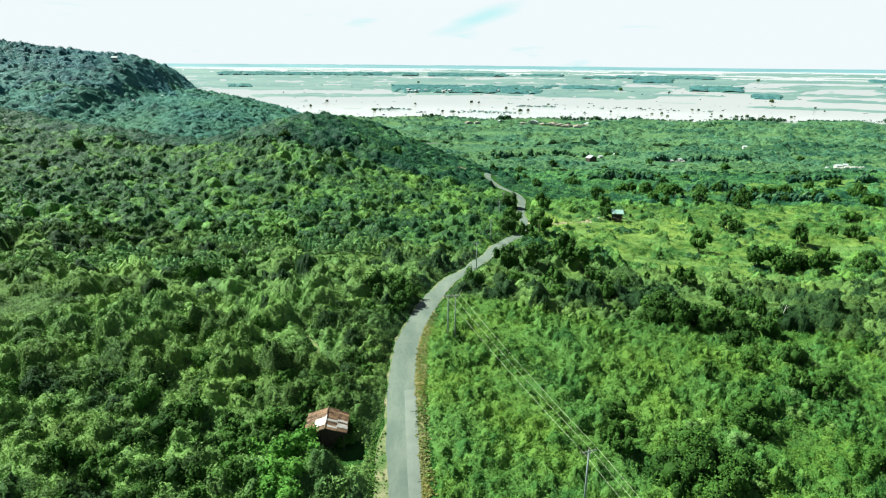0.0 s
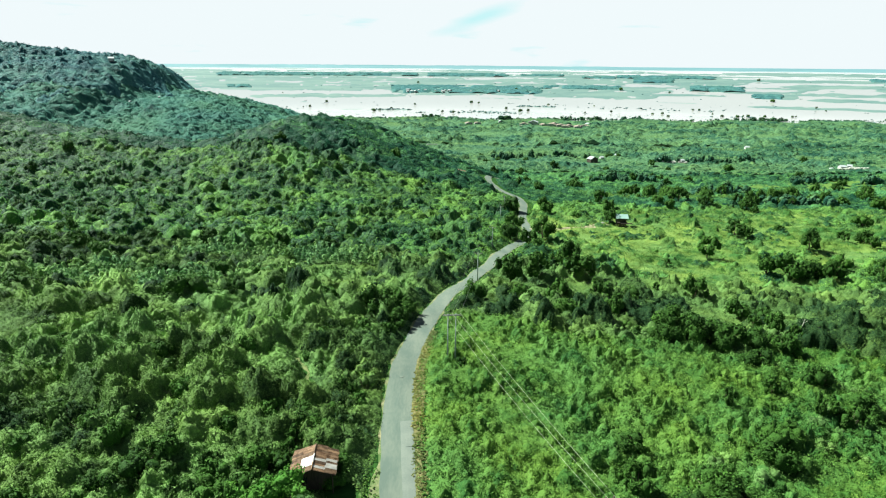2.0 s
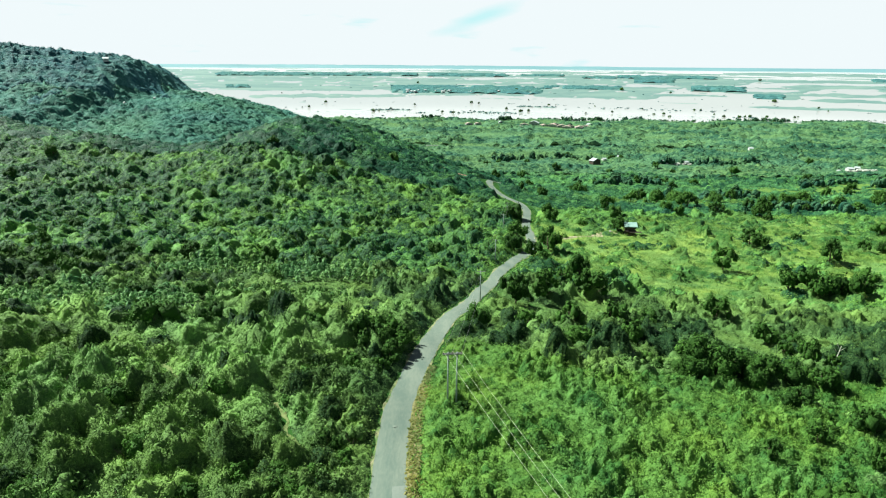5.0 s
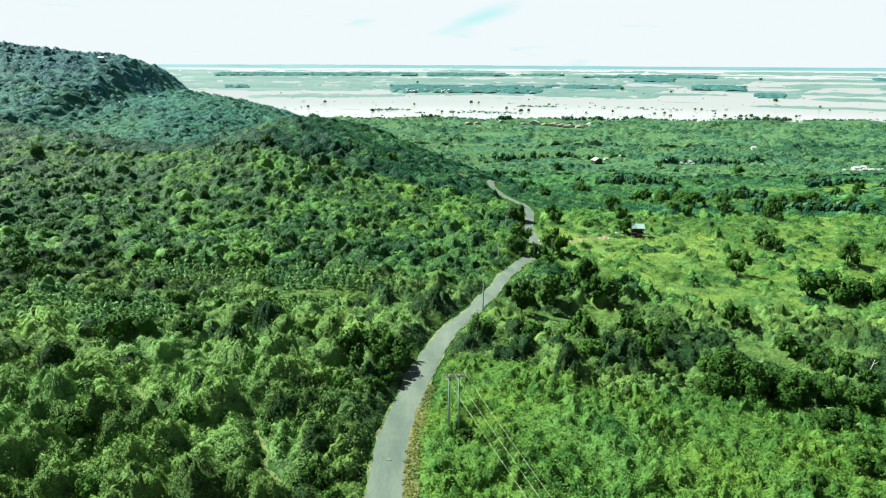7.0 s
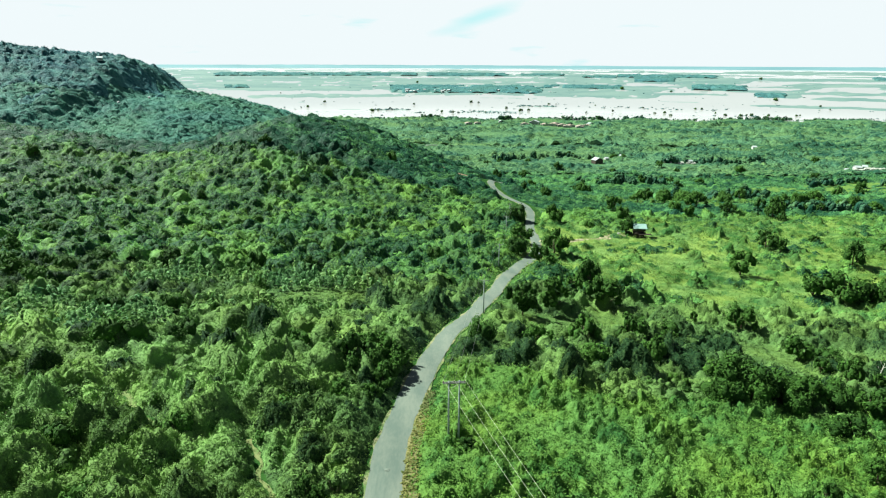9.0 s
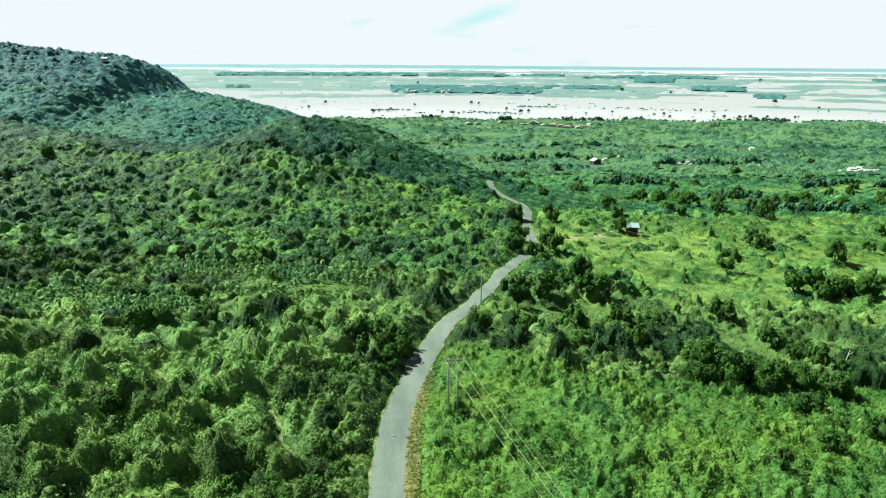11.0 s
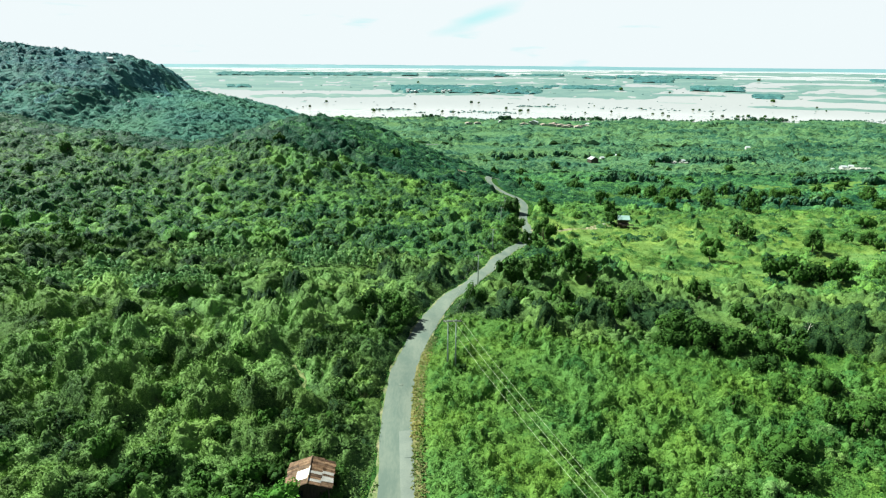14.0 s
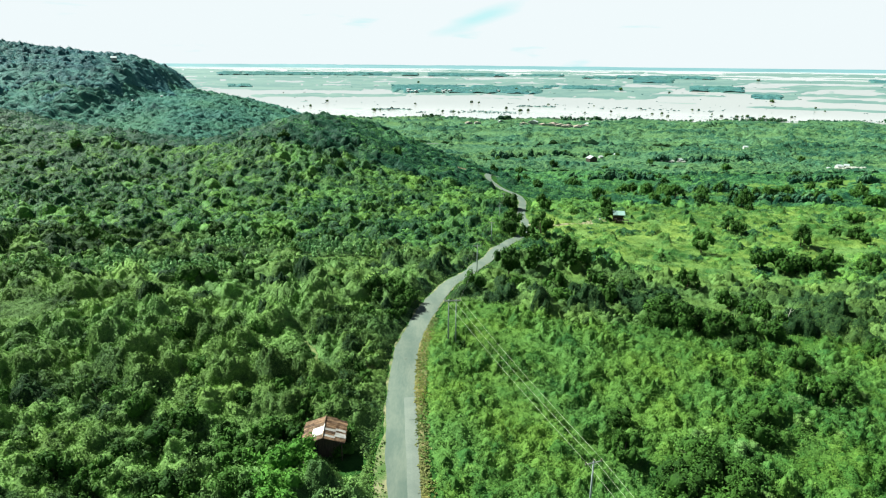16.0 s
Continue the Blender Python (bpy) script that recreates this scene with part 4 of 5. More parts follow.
def east(x, y):
    """1 over the open grassy land between the road and the far thickets, 0 elsewhere."""
    rx = np.interp(y, ROAD[:, 1], ROAD[:, 0])
    return ease(3, 9, x - rx) * ease(0, 32, y - 116 - 34 * ease(12, 28, x - rx)) * (1 - ease(610, 660, y))


def sparse(share):
    return lambda x, y, rad, r: bush_ground(x, y, rad, r) & (r.uniform(size=len(x)) < 1 - share * east(x, y))


SMALL = cells(2.3, 31, *EXTENT, (0.45, 0.95), (0.7, 1.4), sparse(0.4), scrub_tone)
LARGE = cells(5.0, 32, *EXTENT, (0.46, 0.82), (0.75, 1.25), lambda x, y, rad, r: sparse(0.72)(x, y, rad, r) & (r.uniform(size=len(x)) < 0.75), lambda x, y: scrub_tone(x, y, 40) - 0.05)
DARK = cells(8.0, 33, *EXTENT, (0.26, 0.44), (1.0, 1.6), lambda x, y, rad, r: sparse(0.9)(x, y, rad, r) & (vnoise(x, y, 30, 41) + r.normal(0, 0.15, len(x)) > 0.56 - 0.16 * (y > 200)), lambda x, y: 0.02 + 0.2 * vnoise(x, y, 12, 42))


def canopy_height(x, y, rough):
    """Height of the scrub over the ground, and its tone: weeds, bushes small and large, dark tree bushes."""
    weed = 0.45 + 0.6 * fbm(x, y, 2.8, 2.2, 3) + 0.35 * ease(-0.03, 0.04, open_patch(x, y)) * fbm(x, y, 9, 8.1, 2)
    weed = weed * (1 - ease(0.3, 0.5, pasture(x, y)))
    weed = np.where(cropland(x, y), 0.4 * weed, weed)
    h, tone = np.maximum(weed, 0.17 * (1 - ease(0.3, 0.5, pasture(x, y)))), 0.10 + 0.35 * vnoise(x, y, 9, 3) + 0.2 * ease(-0.05, 0.05, open_patch(x, y)) + 0.05 * east(x, y) * (0.3 + vnoise(x, y, 22, 44)) + 0.25 * (vnoise(x, y, 4, 45) - 0.5)
    for layer in (SMALL, LARGE, DARK):
        b, t = crowns(layer, x, y)
        b = b * (1 - 0.35 * ease(0.25, 0.5, pasture(x, y))) * (1 + 0.1 * ease(100, 130, y) - 0.38 * ease(230, 340, y))
        tone = np.where(b > h, t, tone)
        h = np.maximum(h, b)
    h = h + rough * np.minimum(h, 1.6) * (0.48 * fbm(x, y, 1.7, 4.4, 3) + 0.20 * fbm(x, y, 0.7, 9.4, 2))
    return h, tone


def road_gap(x, y):
    """About the distance from the road's middle line."""
    slope = np.gradient(ROAD[:, 0]) / np.gradient(ROAD[:, 1])
    gap = np.abs(x - np.interp(y, ROAD[:, 1], ROAD[:, 0])) / np.sqrt(1 + np.interp(y, ROAD[:, 1], slope) ** 2)
    return np.where(y < ROAD[-1, 1], gap, 99)


def trail_gap(x, y):
    """Distance from the footpaths."""
    p = np.concatenate([TRAIL, TRAIL_UP])
    out = np.full(x.shape, 99.0)
    near = (np.abs(x + 33) < 25) & (np.abs(y - 110) < 25)
    if near.any():
        out[near] = np.sqrt(((x[near][:, None] - p[:, 0]) ** 2 + (y[near][:, None] - p[:, 1]) ** 2).min(1))
    return out


SPOTS = [(188, 803, 17), (262, 757, 14), (278, 755, 14), (293, 763, 12), (455, 706, 16), (470, 712, 16), (484, 716, 12), (514, 1062, 14), (212, 850, 14), (250, 900, 10), (280, 1615, 80), (85, 1676, 40), (-462, 905, 11), (-395, 808, 6), (-382, 861, 6), (-19, 1097, 14)]


def spot_gap(x, y):
    """Distance outside the yards of far houses and stone heaps, which reach a little down the slope."""
    out = np.full(x.shape, 99.0)
    for sx, sy, rad in SPOTS:
        out = np.minimum(out, np.hypot(x - sx, (y - sy + rad * 0.8) * 0.6) - rad * 0.75)
    return out


def canopy(name, y0, y1, step, count, leaf, mat, label, seed, surface=canopy_height, rough=1.0, area=None, wild=0.35, lift=0.15, slim=0.36, off=0.16, category="scrub", base=ground_z, jag=0.09, skin_shade=0.2, bright=0.45, vary=1.0):
    """A closed mass of growth: an uneven skin at the height of the crowns, set all over with leaves in sprigs."""
    r = np.random.default_rng(seed)
    w = 0.745 * (y1 + 12) + 10
    X, Y = np.meshgrid(np.arange(-w, w, step), np.arange(y0, y1 + step * 0.5, step), indexing="ij")
    X = X + r.uniform(-0.3, 0.3, X.shape) * step
    Y[:, 1:-1] += r.uniform(-0.3, 0.3, Y[:, 1:-1].shape) * step
    h, tone = surface(X, Y, rough)
    ok = (np.abs(X) < 0.745 * (Y + 12) + 10) & (free(X.ravel(), Y.ravel(), np.zeros(X.size)).reshape(X.shape))
    ok &= area(X, Y) if area else ~meadow(X, Y)
    lane = np.clip(road_gap(X, Y) - 2.6 - 1.8 * (X < 0) * (1 - ease(78, 86, Y)), 0, None)
    yard = np.clip(np.minimum(trail_gap(X, Y) - 0.55, np.hypot(X + 11.9, (Y - 73.4) * 0.8) - 2.2), 0, None)
    low = (1 + 0.55 * fbm(X, Y, 1.6, 7.1, 3)) * np.minimum(0.2 + 0.7 * lane, 0.05 + 1.3 * yard)
    h = np.where(ok, np.minimum(h, low), 0)
    if y1 > 600:
        h = np.minimum(h, 0.3 + 0.6 * np.clip(spot_gap(X, Y), 0, None))
    h = h * (1 + r.normal(size=h.shape) * jag) + (h > 0.3) * r.normal(size=h.shape) * step * 0.10
    V = np.stack([X, Y, base(X, Y) + h - 0.12], -1)
    idx = np.arange(X.size).reshape(X.shape)
    q = np.stack([idx[:-1, :-1], idx[1:, :-1], idx[1:, 1:], idx[:-1, 1:]], -1).reshape(-1, 4)
    hf = h.ravel()
    q = q[hf[q].max(1) > 0.14]
    tri = np.concatenate([q[:, [0, 1, 2]], q[:, [0, 2, 3]]])
    V = V.reshape(-1, 3)
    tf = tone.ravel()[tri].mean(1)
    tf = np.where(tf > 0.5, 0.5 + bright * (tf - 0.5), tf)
    A, B, C = V[tri[:, 0]], V[tri[:, 1]], V[tri[:, 2]]
    N = np.cross(B - A, C - A)
    area3 = np.linalg.norm(N, axis=1)
    N /= area3[:, None]
    # leaves: sprigs of five spread by area
    p = np.cumsum(area3 * (hf[tri].mean(1) > 0.12))
    f = np.repeat(np.searchsorted(p, r.uniform(0, p[-1], count // 5)), 5)
    f = np.minimum(f, len(tri) - 1)
    m = len(f)
    a = np.repeat(r.dirichlet((1, 1, 1), m // 5), 5, axis=0)
    P = A[f] * a[:, :1] + B[f] * a[:, 1:2] + C[f] * a[:, 2:] + r.normal(size=(m, 3)) * leaf * 0.45
    P += N[f] * (r.uniform(-0.2, 1.0, m) * off + np.repeat(r.uniform(0, 1, m // 5) ** 3 * off * 3, 5))[:, None]
    L = leaves(P, N[f] + r.normal(size=(m, 3)) * wild + np.array([0, 0, lift]), leaf * r.uniform(0.6, 1.4, m), np.clip(tf[f] + np.repeat(r.uniform(-0.2, 0.30, m // 5), 5) * vary, 0, 1), r, 3, slim)
    used, inv = np.unique(tri, return_inverse=True)
    # skin between the sprigs gets a darker tone, standing in for shade there
    return stuff(name, [(V[used], inv.reshape(-1, 3), np.clip(tf - skin_shade, 0, 1)), L], mat, label, category)


canopy("near_scrub", 48, 122, 0.40, 380000, 0.30, L_SCRUB, "dense tangled green scrub beside the road", 131, skin_shade=0.13, wild=0.26, vary=0.45)
canopy("middle_scrub", 122, 190, 0.60, 260000, 0.40, L_SCRUB, "dense green scrub with paler bushes", 132, skin_shade=0.16, wild=0.28, vary=0.6)
canopy("upper_scrub", 190, 335, 0.86, 170000, 0.65, L_UPPER, "green scrub over the slopes", 133, skin_shade=0.22)
canopy("slope_scrub", 335, 660, 1.6, 100000, 1.1, L_SLOPE, "green scrub over distant slopes and a wooded knoll", 134, skin_shade=0.20)


def left_wood(x, y):
    """True over the long hill and the valley before it."""
    foot = np.interp(y, [600, 900, 1080, 1140, 1950], [-190, -170, -140, -335, -335])
    return x < foot + 60 * (vnoise(x, y, 50, 16) - 0.5)


def wood_ground(x, y, rad, r):
    d = np.where(x > 0, y - 20, np.hypot(x, y - 20))
    glade = 0.5 * vnoise(x, y, 45, 47) + 0.3 * vnoise(x, y, 130, 48) + 0.2 * r.uniform(size=len(x))
    return (d < 1915) & (left_wood(x, y) | (glade > 0.45)) & (r.uniform(size=len(x)) > 0.8 * ease(0.45, 0.7, pasture(x, y)))


def wood_tone(x, y):
    hillside = 0.52 + 0.8 * (vnoise(x, y, 70, 9) - 0.5) + 0.5 * (vnoise(x, y, 24, 29) - 0.5) - 0.35 * ease(10, 60, height(x, y))
    return np.where(left_wood(x, y), hillside, 0.42 + 0.16 * (1 - ease(800, 1000, y)) + 0.7 * (vnoise(x, y, 60, 21) - 0.5) + 0.4 * (vnoise(x, y, 18, 22) - 0.5))


WOOD = cells(8.0, 43, -900, 900, 600, 1240, (0.42, 0.75), (0.55, 0.9), wood_ground, wood_tone)
TALL = cells(17, 44, -900, 900, 600, 1240, (0.2, 0.36), (0.8, 1.3), lambda x, y, rad, r: wood_ground(x, y, rad, r) & (r.uniform(size=len(x)) < 0.3 + 0.5 * ease(25, 50, height(x, y)) * (x < -300)), lambda x, y: wood_tone(x, y) - 0.35)
SHORE = cells(13, 45, -1000, 1480, 1040, 1960, (0.4, 0.8), (0.55, 0.95), wood_ground, wood_tone)
SHORE_TALL = cells(32, 46, -1000, 1480, 1040, 1960, (0.16, 0.3), (0.7, 1.2), lambda x, y, rad, r: wood_ground(x, y, rad, r) & (r.uniform(size=len(x)) < 0.45), lambda x, y: wood_tone(x, y) - 0.45)


def wood_height(*layers):
    def surface(x, y, rough):
        h, tone = 0.8 + 0.7 * fbm(x, y, 14, 3.7, 3), 0.95 + 0.4 * (vnoise(x, y, 50, 31) - 0.5)
        for layer in layers:
            b, t = crowns(layer, x, y, 0.6)
            tone = np.where(b > h, t, tone)
            h = np.maximum(h, b)
        h = h * (1 - 0.6 * ease(0, 300, x) * ease(1640, 1860, y))
        return np.clip(h * (1 + 0.18 * fbm(x, y, 6, 5.5, 2)), 0.2, None), tone
    return surface


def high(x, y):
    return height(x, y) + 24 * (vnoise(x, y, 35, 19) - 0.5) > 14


canopy("plain_wood", 640, 1100, 2.5, 24000, 2.0, L_FAR, "even green woods and thickets falling to the plain", 141, wood_height(WOOD, TALL), area=lambda x, y: ~left_wood(x, y), off=0.4, category="woods", jag=0.02, skin_shade=0.05, lift=0.5)
canopy("shore_wood", 1100, 1950, 5.0, 10000, 3.4, L_FAR, "distant green woods along the flood's shore", 142, wood_height(SHORE, SHORE_TALL), area=lambda x, y: ~left_wood(x, y) & (np.where(x > 0, y - 20, np.hypot(x, y - 20)) < 1915), off=0.4, category="woods", jag=0.02, skin_shade=0.05, lift=0.5)
canopy("ridge_wood", 640, 1130, 2.0, 20000, 2.0, L_RIDGE, "dark haze-blue woods covering a long hill", 143, wood_height(WOOD, TALL), area=lambda x, y: left_wood(x, y) & high(x, y), off=0.4, category="woods", jag=0.02, skin_shade=0.05, lift=0.5)
canopy("valley_wood", 600, 1130, 2.1, 16000, 2.0, L_VALLEY, "green woods filling the valley below a long hill", 144, wood_height(WOOD, TALL), area=lambda x, y: left_wood(x, y) & ~high(x, y), off=0.4, category="woods", jag=0.02, skin_shade=0.05, lift=0.5)


def hedges():
    """Dark lines of trees between far fields and round the farm houses."""
    r = np.random.default_rng(45)
    P = []
    for line, n, s in HEDGES:
        c = curve_points(line, 1.0)
        i = r.integers(0, len(c), n)
        P.append(np.concatenate([c[i] + r.normal(0, s * 1.1, (n, 2)), np.full((n, 1), s)], 1))
    P = np.concatenate(P)
    x, y = P[:, 0], P[:, 1]
    rad = P[:, 2] * r.uniform(0.7, 1.5, len(x))
    stuff("far_hedges", [mounds(x, y, ground_z(x, y) - 0.3, rad, rad * r.uniform(1.1, 1.9, len(x)), 30, rad * 0.33, r.uniform(0.1, 0.6, len(x)), r, 3, 4, core=5, inner=0.8, wild=0.2)], L_FAR, "dark tree lines between far fields", "woods")


HEDGES = [([(121, 572), (140, 564), (166, 584), (208, 586)], 46, 4.5),
          ([(142, 457), (168, 429), (215, 447)], 36, 4.0),
          ([(321, 579), (369, 590), (397, 564)], 30, 4.5),
          ([(247, 755), (324, 776), (419, 825)], 40, 5),
          ([(71, 831), (138, 880), (184, 838)], 36, 5),
          ([(156, 345), (192, 361), (223, 348)], 30, 4)]
hedges()


TUFT = cells(1.45, 51, -12, 110, 44, 145, (0.42, 0.8), (1.0, 1.9), lambda x, y, rad, r: r.uniform(size=len(x)) < 0.75, lambda x, y: 0.32 + 0.26 * vnoise(x, y, 9, 8) - 0.22 * ease(40, 60, x) * (1 - ease(92, 108, y)))
STALK = cells(4.2, 52, -12, 110, 44, 145, (0.25, 0.5), (0.7, 1.2), lambda x, y, rad, r: vnoise(x, y, 14, 27) + r.normal(0, 0.12, len(x)) > 0.62, lambda x, y: 0.0 + 0.3 * vnoise(x, y, 7, 18))


def meadow_height(x, y, rough):
    """Tall weeds in uneven tufts, with taller darker clumps here and there."""
    h, tone = 0.25 + 0.35 * fbm(x, y, 3.6, 6.1, 3), 0.33 + 0.22 * vnoise(x, y, 9, 8) + 0.14 * fbm(x, y, 16, 3.3, 2) + 0.09 * (1 - ease(18, 34, x)) - 0.20 * ease(30, 56, x)
    for layer in (TUFT, STALK):
        b, t = crowns(layer, x, y, 0.85)
        b = b * (1 + 0.4 * fbm(x, y, 6, 1.1, 2)) if layer is TUFT else b
        tone = np.where(b > h, t, tone)
        h = np.maximum(h, b)
    h = np.clip(h + rough * 0.24 * fbm(x, y, 0.9, 4.4, 2), 0.16, None)
    return np.minimum(h, 0.1 + 0.6 * np.clip(road_gap(x, y) - 2.7 - 1.0 * hill(x, y, 0, 92, 40, 40, 16) - 0.8 * vnoise(x, y, 2.2, 33), 0, None)), tone


def meadow_growth():
    """Tall weeds and grass that fill the field beside the road."""
    canopy("meadow_growth", 48, 142, 0.36, 220000, 0.42, L_GRASS, "bright green tall weeds filling an open field", 151, meadow_height, area=meadow, wild=0.42, lift=0.2, slim=0.26, off=0.22, skin_shade=0.16, vary=0.7, category="grass", base=height)


LOW = cells(4.6, 53, 10, 330, 128, 430, (0.24, 0.58), (0.6, 1.0), lambda x, y, rad, r: r.uniform(size=len(x)) < 0.20 + 0.55 * ease(0.42, 0.68, vnoise(x, y, 26, 51)), lambda x, y: 0.10 + 0.35 * vnoise(x, y, 15, 54))


def pasture_height(x, y, rough):
    """Grazed grass with low mounds of weeds."""
    lush = np.clip(fbm(x, y, 11, 2.9, 4) + 0.1, 0, 1)
    h = 0.24 + 0.34 * fbm(x, y, 3.2, 7.7, 3) + 1.3 * lush * (0.6 + 0.5 * fbm(x, y, 2.6, 3.9, 2))
    tone = 0.50 + 0.45 * vnoise(x, y, 18, 24) + 0.32 * hill(x, y, 58, 258, 26, 44, 22) + 0.3 * fbm(x, y * 1.6, 4, 1.9, 2) - 0.4 * lush
    b, t = crowns(LOW, x, y)
    tone = np.where(b > h, t, tone)
    return np.clip(np.maximum(h, b * (1 + 0.5 * fbm(x, y, 1.5, 3.1, 2))), 0.15, None), tone


def pasture_grass():
    """Tufts over the grazed ground, and low verge growth along the road."""
    r = np.random.default_rng(52)
    canopy("pasture_grass", 128, 430, 0.85, 160000, 0.5, L_LAWN, "yellowish green grass over grazed ground", 152, pasture_height, area=lambda x, y: (pasture(x, y) > 0.3) & ~meadow(x, y), wild=0.6, lift=0.2, slim=0.3, off=0.35, category="grass", base=height, skin_shade=0.12, jag=0.1, bright=1.0)
    j = np.repeat(np.arange(len(ROAD)), 14)
    j = j[ROAD[j, 1] < 330]
    side = r.choice([-1.0, 1.0], len(j))
    off = side * (2.75 + np.abs(r.normal(0, 0.8, len(j))) + 0.9 * ((side < 0) & (ROAD[j, 1] < 80)))
    vx, vy = ROAD[j, 0] + off, ROAD[j, 1] + r.uniform(-0.6, 0.6, len(j))
    k = r.integers(0, int((ROAD[:, 1] < 80).sum()), 900)
    vx, vy = np.concatenate([vx, ROAD[k, 0] - r.uniform(2.3, 4.9, 900)]), np.concatenate([vy, ROAD[k, 1] + r.uniform(-0.6, 0.6, 900)])
    j = np.concatenate([j, k])
    rad = r.uniform(0.2, 0.55, len(j))
    b = mounds(vx, vy, height(vx, vy), rad, rad * r.uniform(0.5, 1.2, len(j)), 9, np.full(len(j), 0.24), np.clip(r.uniform(0.4, 1.0, len(j)), 0, 1), r, 3, 3, lift=0.9, core=0)
    j = np.repeat(np.nonzero((ROAD[:, 1] > 62) & (ROAD[:, 1] < 122))[0], 48)
    off = 2.15 + np.abs(r.normal(0, 0.9, len(j))) * np.interp(ROAD[j, 1], [62, 85, 100, 122], [0.75, 0.95, 1.02, 0.75])
    vx, vy = ROAD[j, 0] + off, ROAD[j, 1] + r.uniform(-0.6, 0.6, len(j))
    rad = r.uniform(0.22, 0.5, len(j))
    stuff("dry_tufts", [mounds(vx, vy, height(vx, vy), rad, rad * r.uniform(0.3, 0.7, len(j)), 15, np.full(len(j), 0.3), np.clip(0.15 + 0.8 * vnoise(vx, vy, 3, 55) + r.uniform(-0.15, 0.25, len(j)), 0, 1), r, 3, 3, lift=1.2, core=0)], L_DRY, "dry brown grass tufts along the asphalt", "grass")
    return stuff("grass_tufts", [b], L_GRASS, "light green grass tufts along the road", "grass")


BELT = curve_points([(28, 122), (40, 129), (50, 131), (59, 127), (67, 116), (72, 104), (62, 93), (52, 87), (41, 79), (34, 75)], 1.0)


def belt():
    """A winding belt of bushes through the field."""
    r = np.random.default_rng(54)
    i = r.integers(0, len(BELT), 190)
    x, y = BELT[i, 0] + r.normal(0, 2.6, 190), BELT[i, 1] + r.normal(0, 2.4, 190)
    rad = r.uniform(0.7, 1.9, 190)
    for name, k, mat, label in (("belt_scrub", np.arange(190) < 100, L_SCRUB, "green bushes in a belt through tall weeds"), ("dark_belt_scrub", np.arange(190) >= 100, L_TREE, "dark green bushes in a belt through tall weeds")):
        n = int(k.sum())
        stuff(name, [mounds(x[k], y[k], height(x[k], y[k]) - 0.1, rad[k], rad[k] * r.uniform(0.8, 1.6, n), 260, np.full(n, 0.3), r.uniform(0.15, 0.7, n), r, 3, 6, core=5, inner=0.8, wild=0.2, lift=0.4, slim=0.4, fill=0.95)], mat, label, "bushes")


belt()


meadow_growth()
pasture_grass()


# ---- rows of broad-leaved plants on the slope ----
def plantation():
    r = np.random.default_rng(61)
    x, y = np.meshgrid(np.arange(-125, -2, 2.0), np.arange(130, 206, 2.4))
    x, y = (x + r.normal(0, 0.25, x.shape)).ravel(), (y + r.normal(0, 0.25, y.shape)).ravel()
    k = cropland(x, y) & (r.uniform(size=len(x)) < 0.6 + 0.5 * vnoise(x, y, 7, 18))
    x, y = x[k], y[k]
    n, b = len(x), 16
    a = r.uniform(0, 6.28, (n, b))
    t = r.uniform(0.2, 1.0, (n, b))
    H = r.uniform(1.8, 3.4, (n, 1)) * (0.7 + 0.5 * vnoise(x, y, 12, 4))[:, None]
    C = np.stack([x[:, None] + np.cos(a) * t * 0.6, y[:, None] + np.sin(a) * t * 0.6, height(x, y)[:, None] + H * r.uniform(0.35, 1.0, (n, b))], -1).reshape(-1, 3)
    N = np.stack([np.cos(a), np.sin(a), np.full((n, b), 1.3)], -1).reshape(-1, 3) + r.normal(size=(n * b, 3)) * 0.25
    return stuff("broadleaf_crop", [leaves(C, N, r.uniform(1.0, 1.9, n * b), np.repeat(r.uniform(0.15, 1.2, n), b), r, 4, 0.36)], L_BANANA, "rows of broad pale-green crop plants", "crop")


def crop_rows():
    """Low light green rows beside the hut."""
    r = np.random.default_rng(62)
    x, y = np.meshgrid(np.arange(92, 150, 1.2), np.arange(278, 320, 2.6))
    x, y = (x + r.normal(0, 0.2, x.shape)).ravel(), (y + r.normal(0, 0.2, y.shape)).ravel()
    k = hill(x, y, 118, 300, 22, 26, 12) > 0.4
    x, y = x[k], y[k]
    rad = r.uniform(0.5, 0.8, len(x))
    return stuff("crop_rows", [mounds(x, y, height(x, y), rad, rad * 1.3, 9, np.full(len(x), 0.55), np.clip(r.uniform(0.5, 1.2, len(x)), 0, 1), r, 3, 3, core=0)], L_GRASS, "light green rows of a tended crop", "crop")


plantation()
crop_rows()


# ---- trees standing in the flood and woods on the plain ----
fr = np.random.default_rng(71)
FLOODED = [(-6.34, 2220, 24), (-5.83, 2246, 15), (-4.76, 2316, 17), (-2.62, 2452, 20), (-0.16, 2166, 20), (0.87, 2128, 23), (1.33, 2148, 14), (2.49, 2534, 23), (3.15, 2500, 23),
           (3.79, 2172, 12), (5.66, 2340, 21), (6.94, 2246, 25), (7.64, 2268, 21), (7.59, 2636, 14), (9.41, 2500, 16), (10.01, 2500, 11), (12.67, 2218, 16), (13.4, 2490, 11), (14.94, 2268, 23),
           (17.41, 2432, 13), (18.38, 2258, 14), (19.21, 2278, 19), (21.56, 2440, 16), (22.09, 2446, 16), (23.18, 2300, 19), (23.93, 2250, 19)]
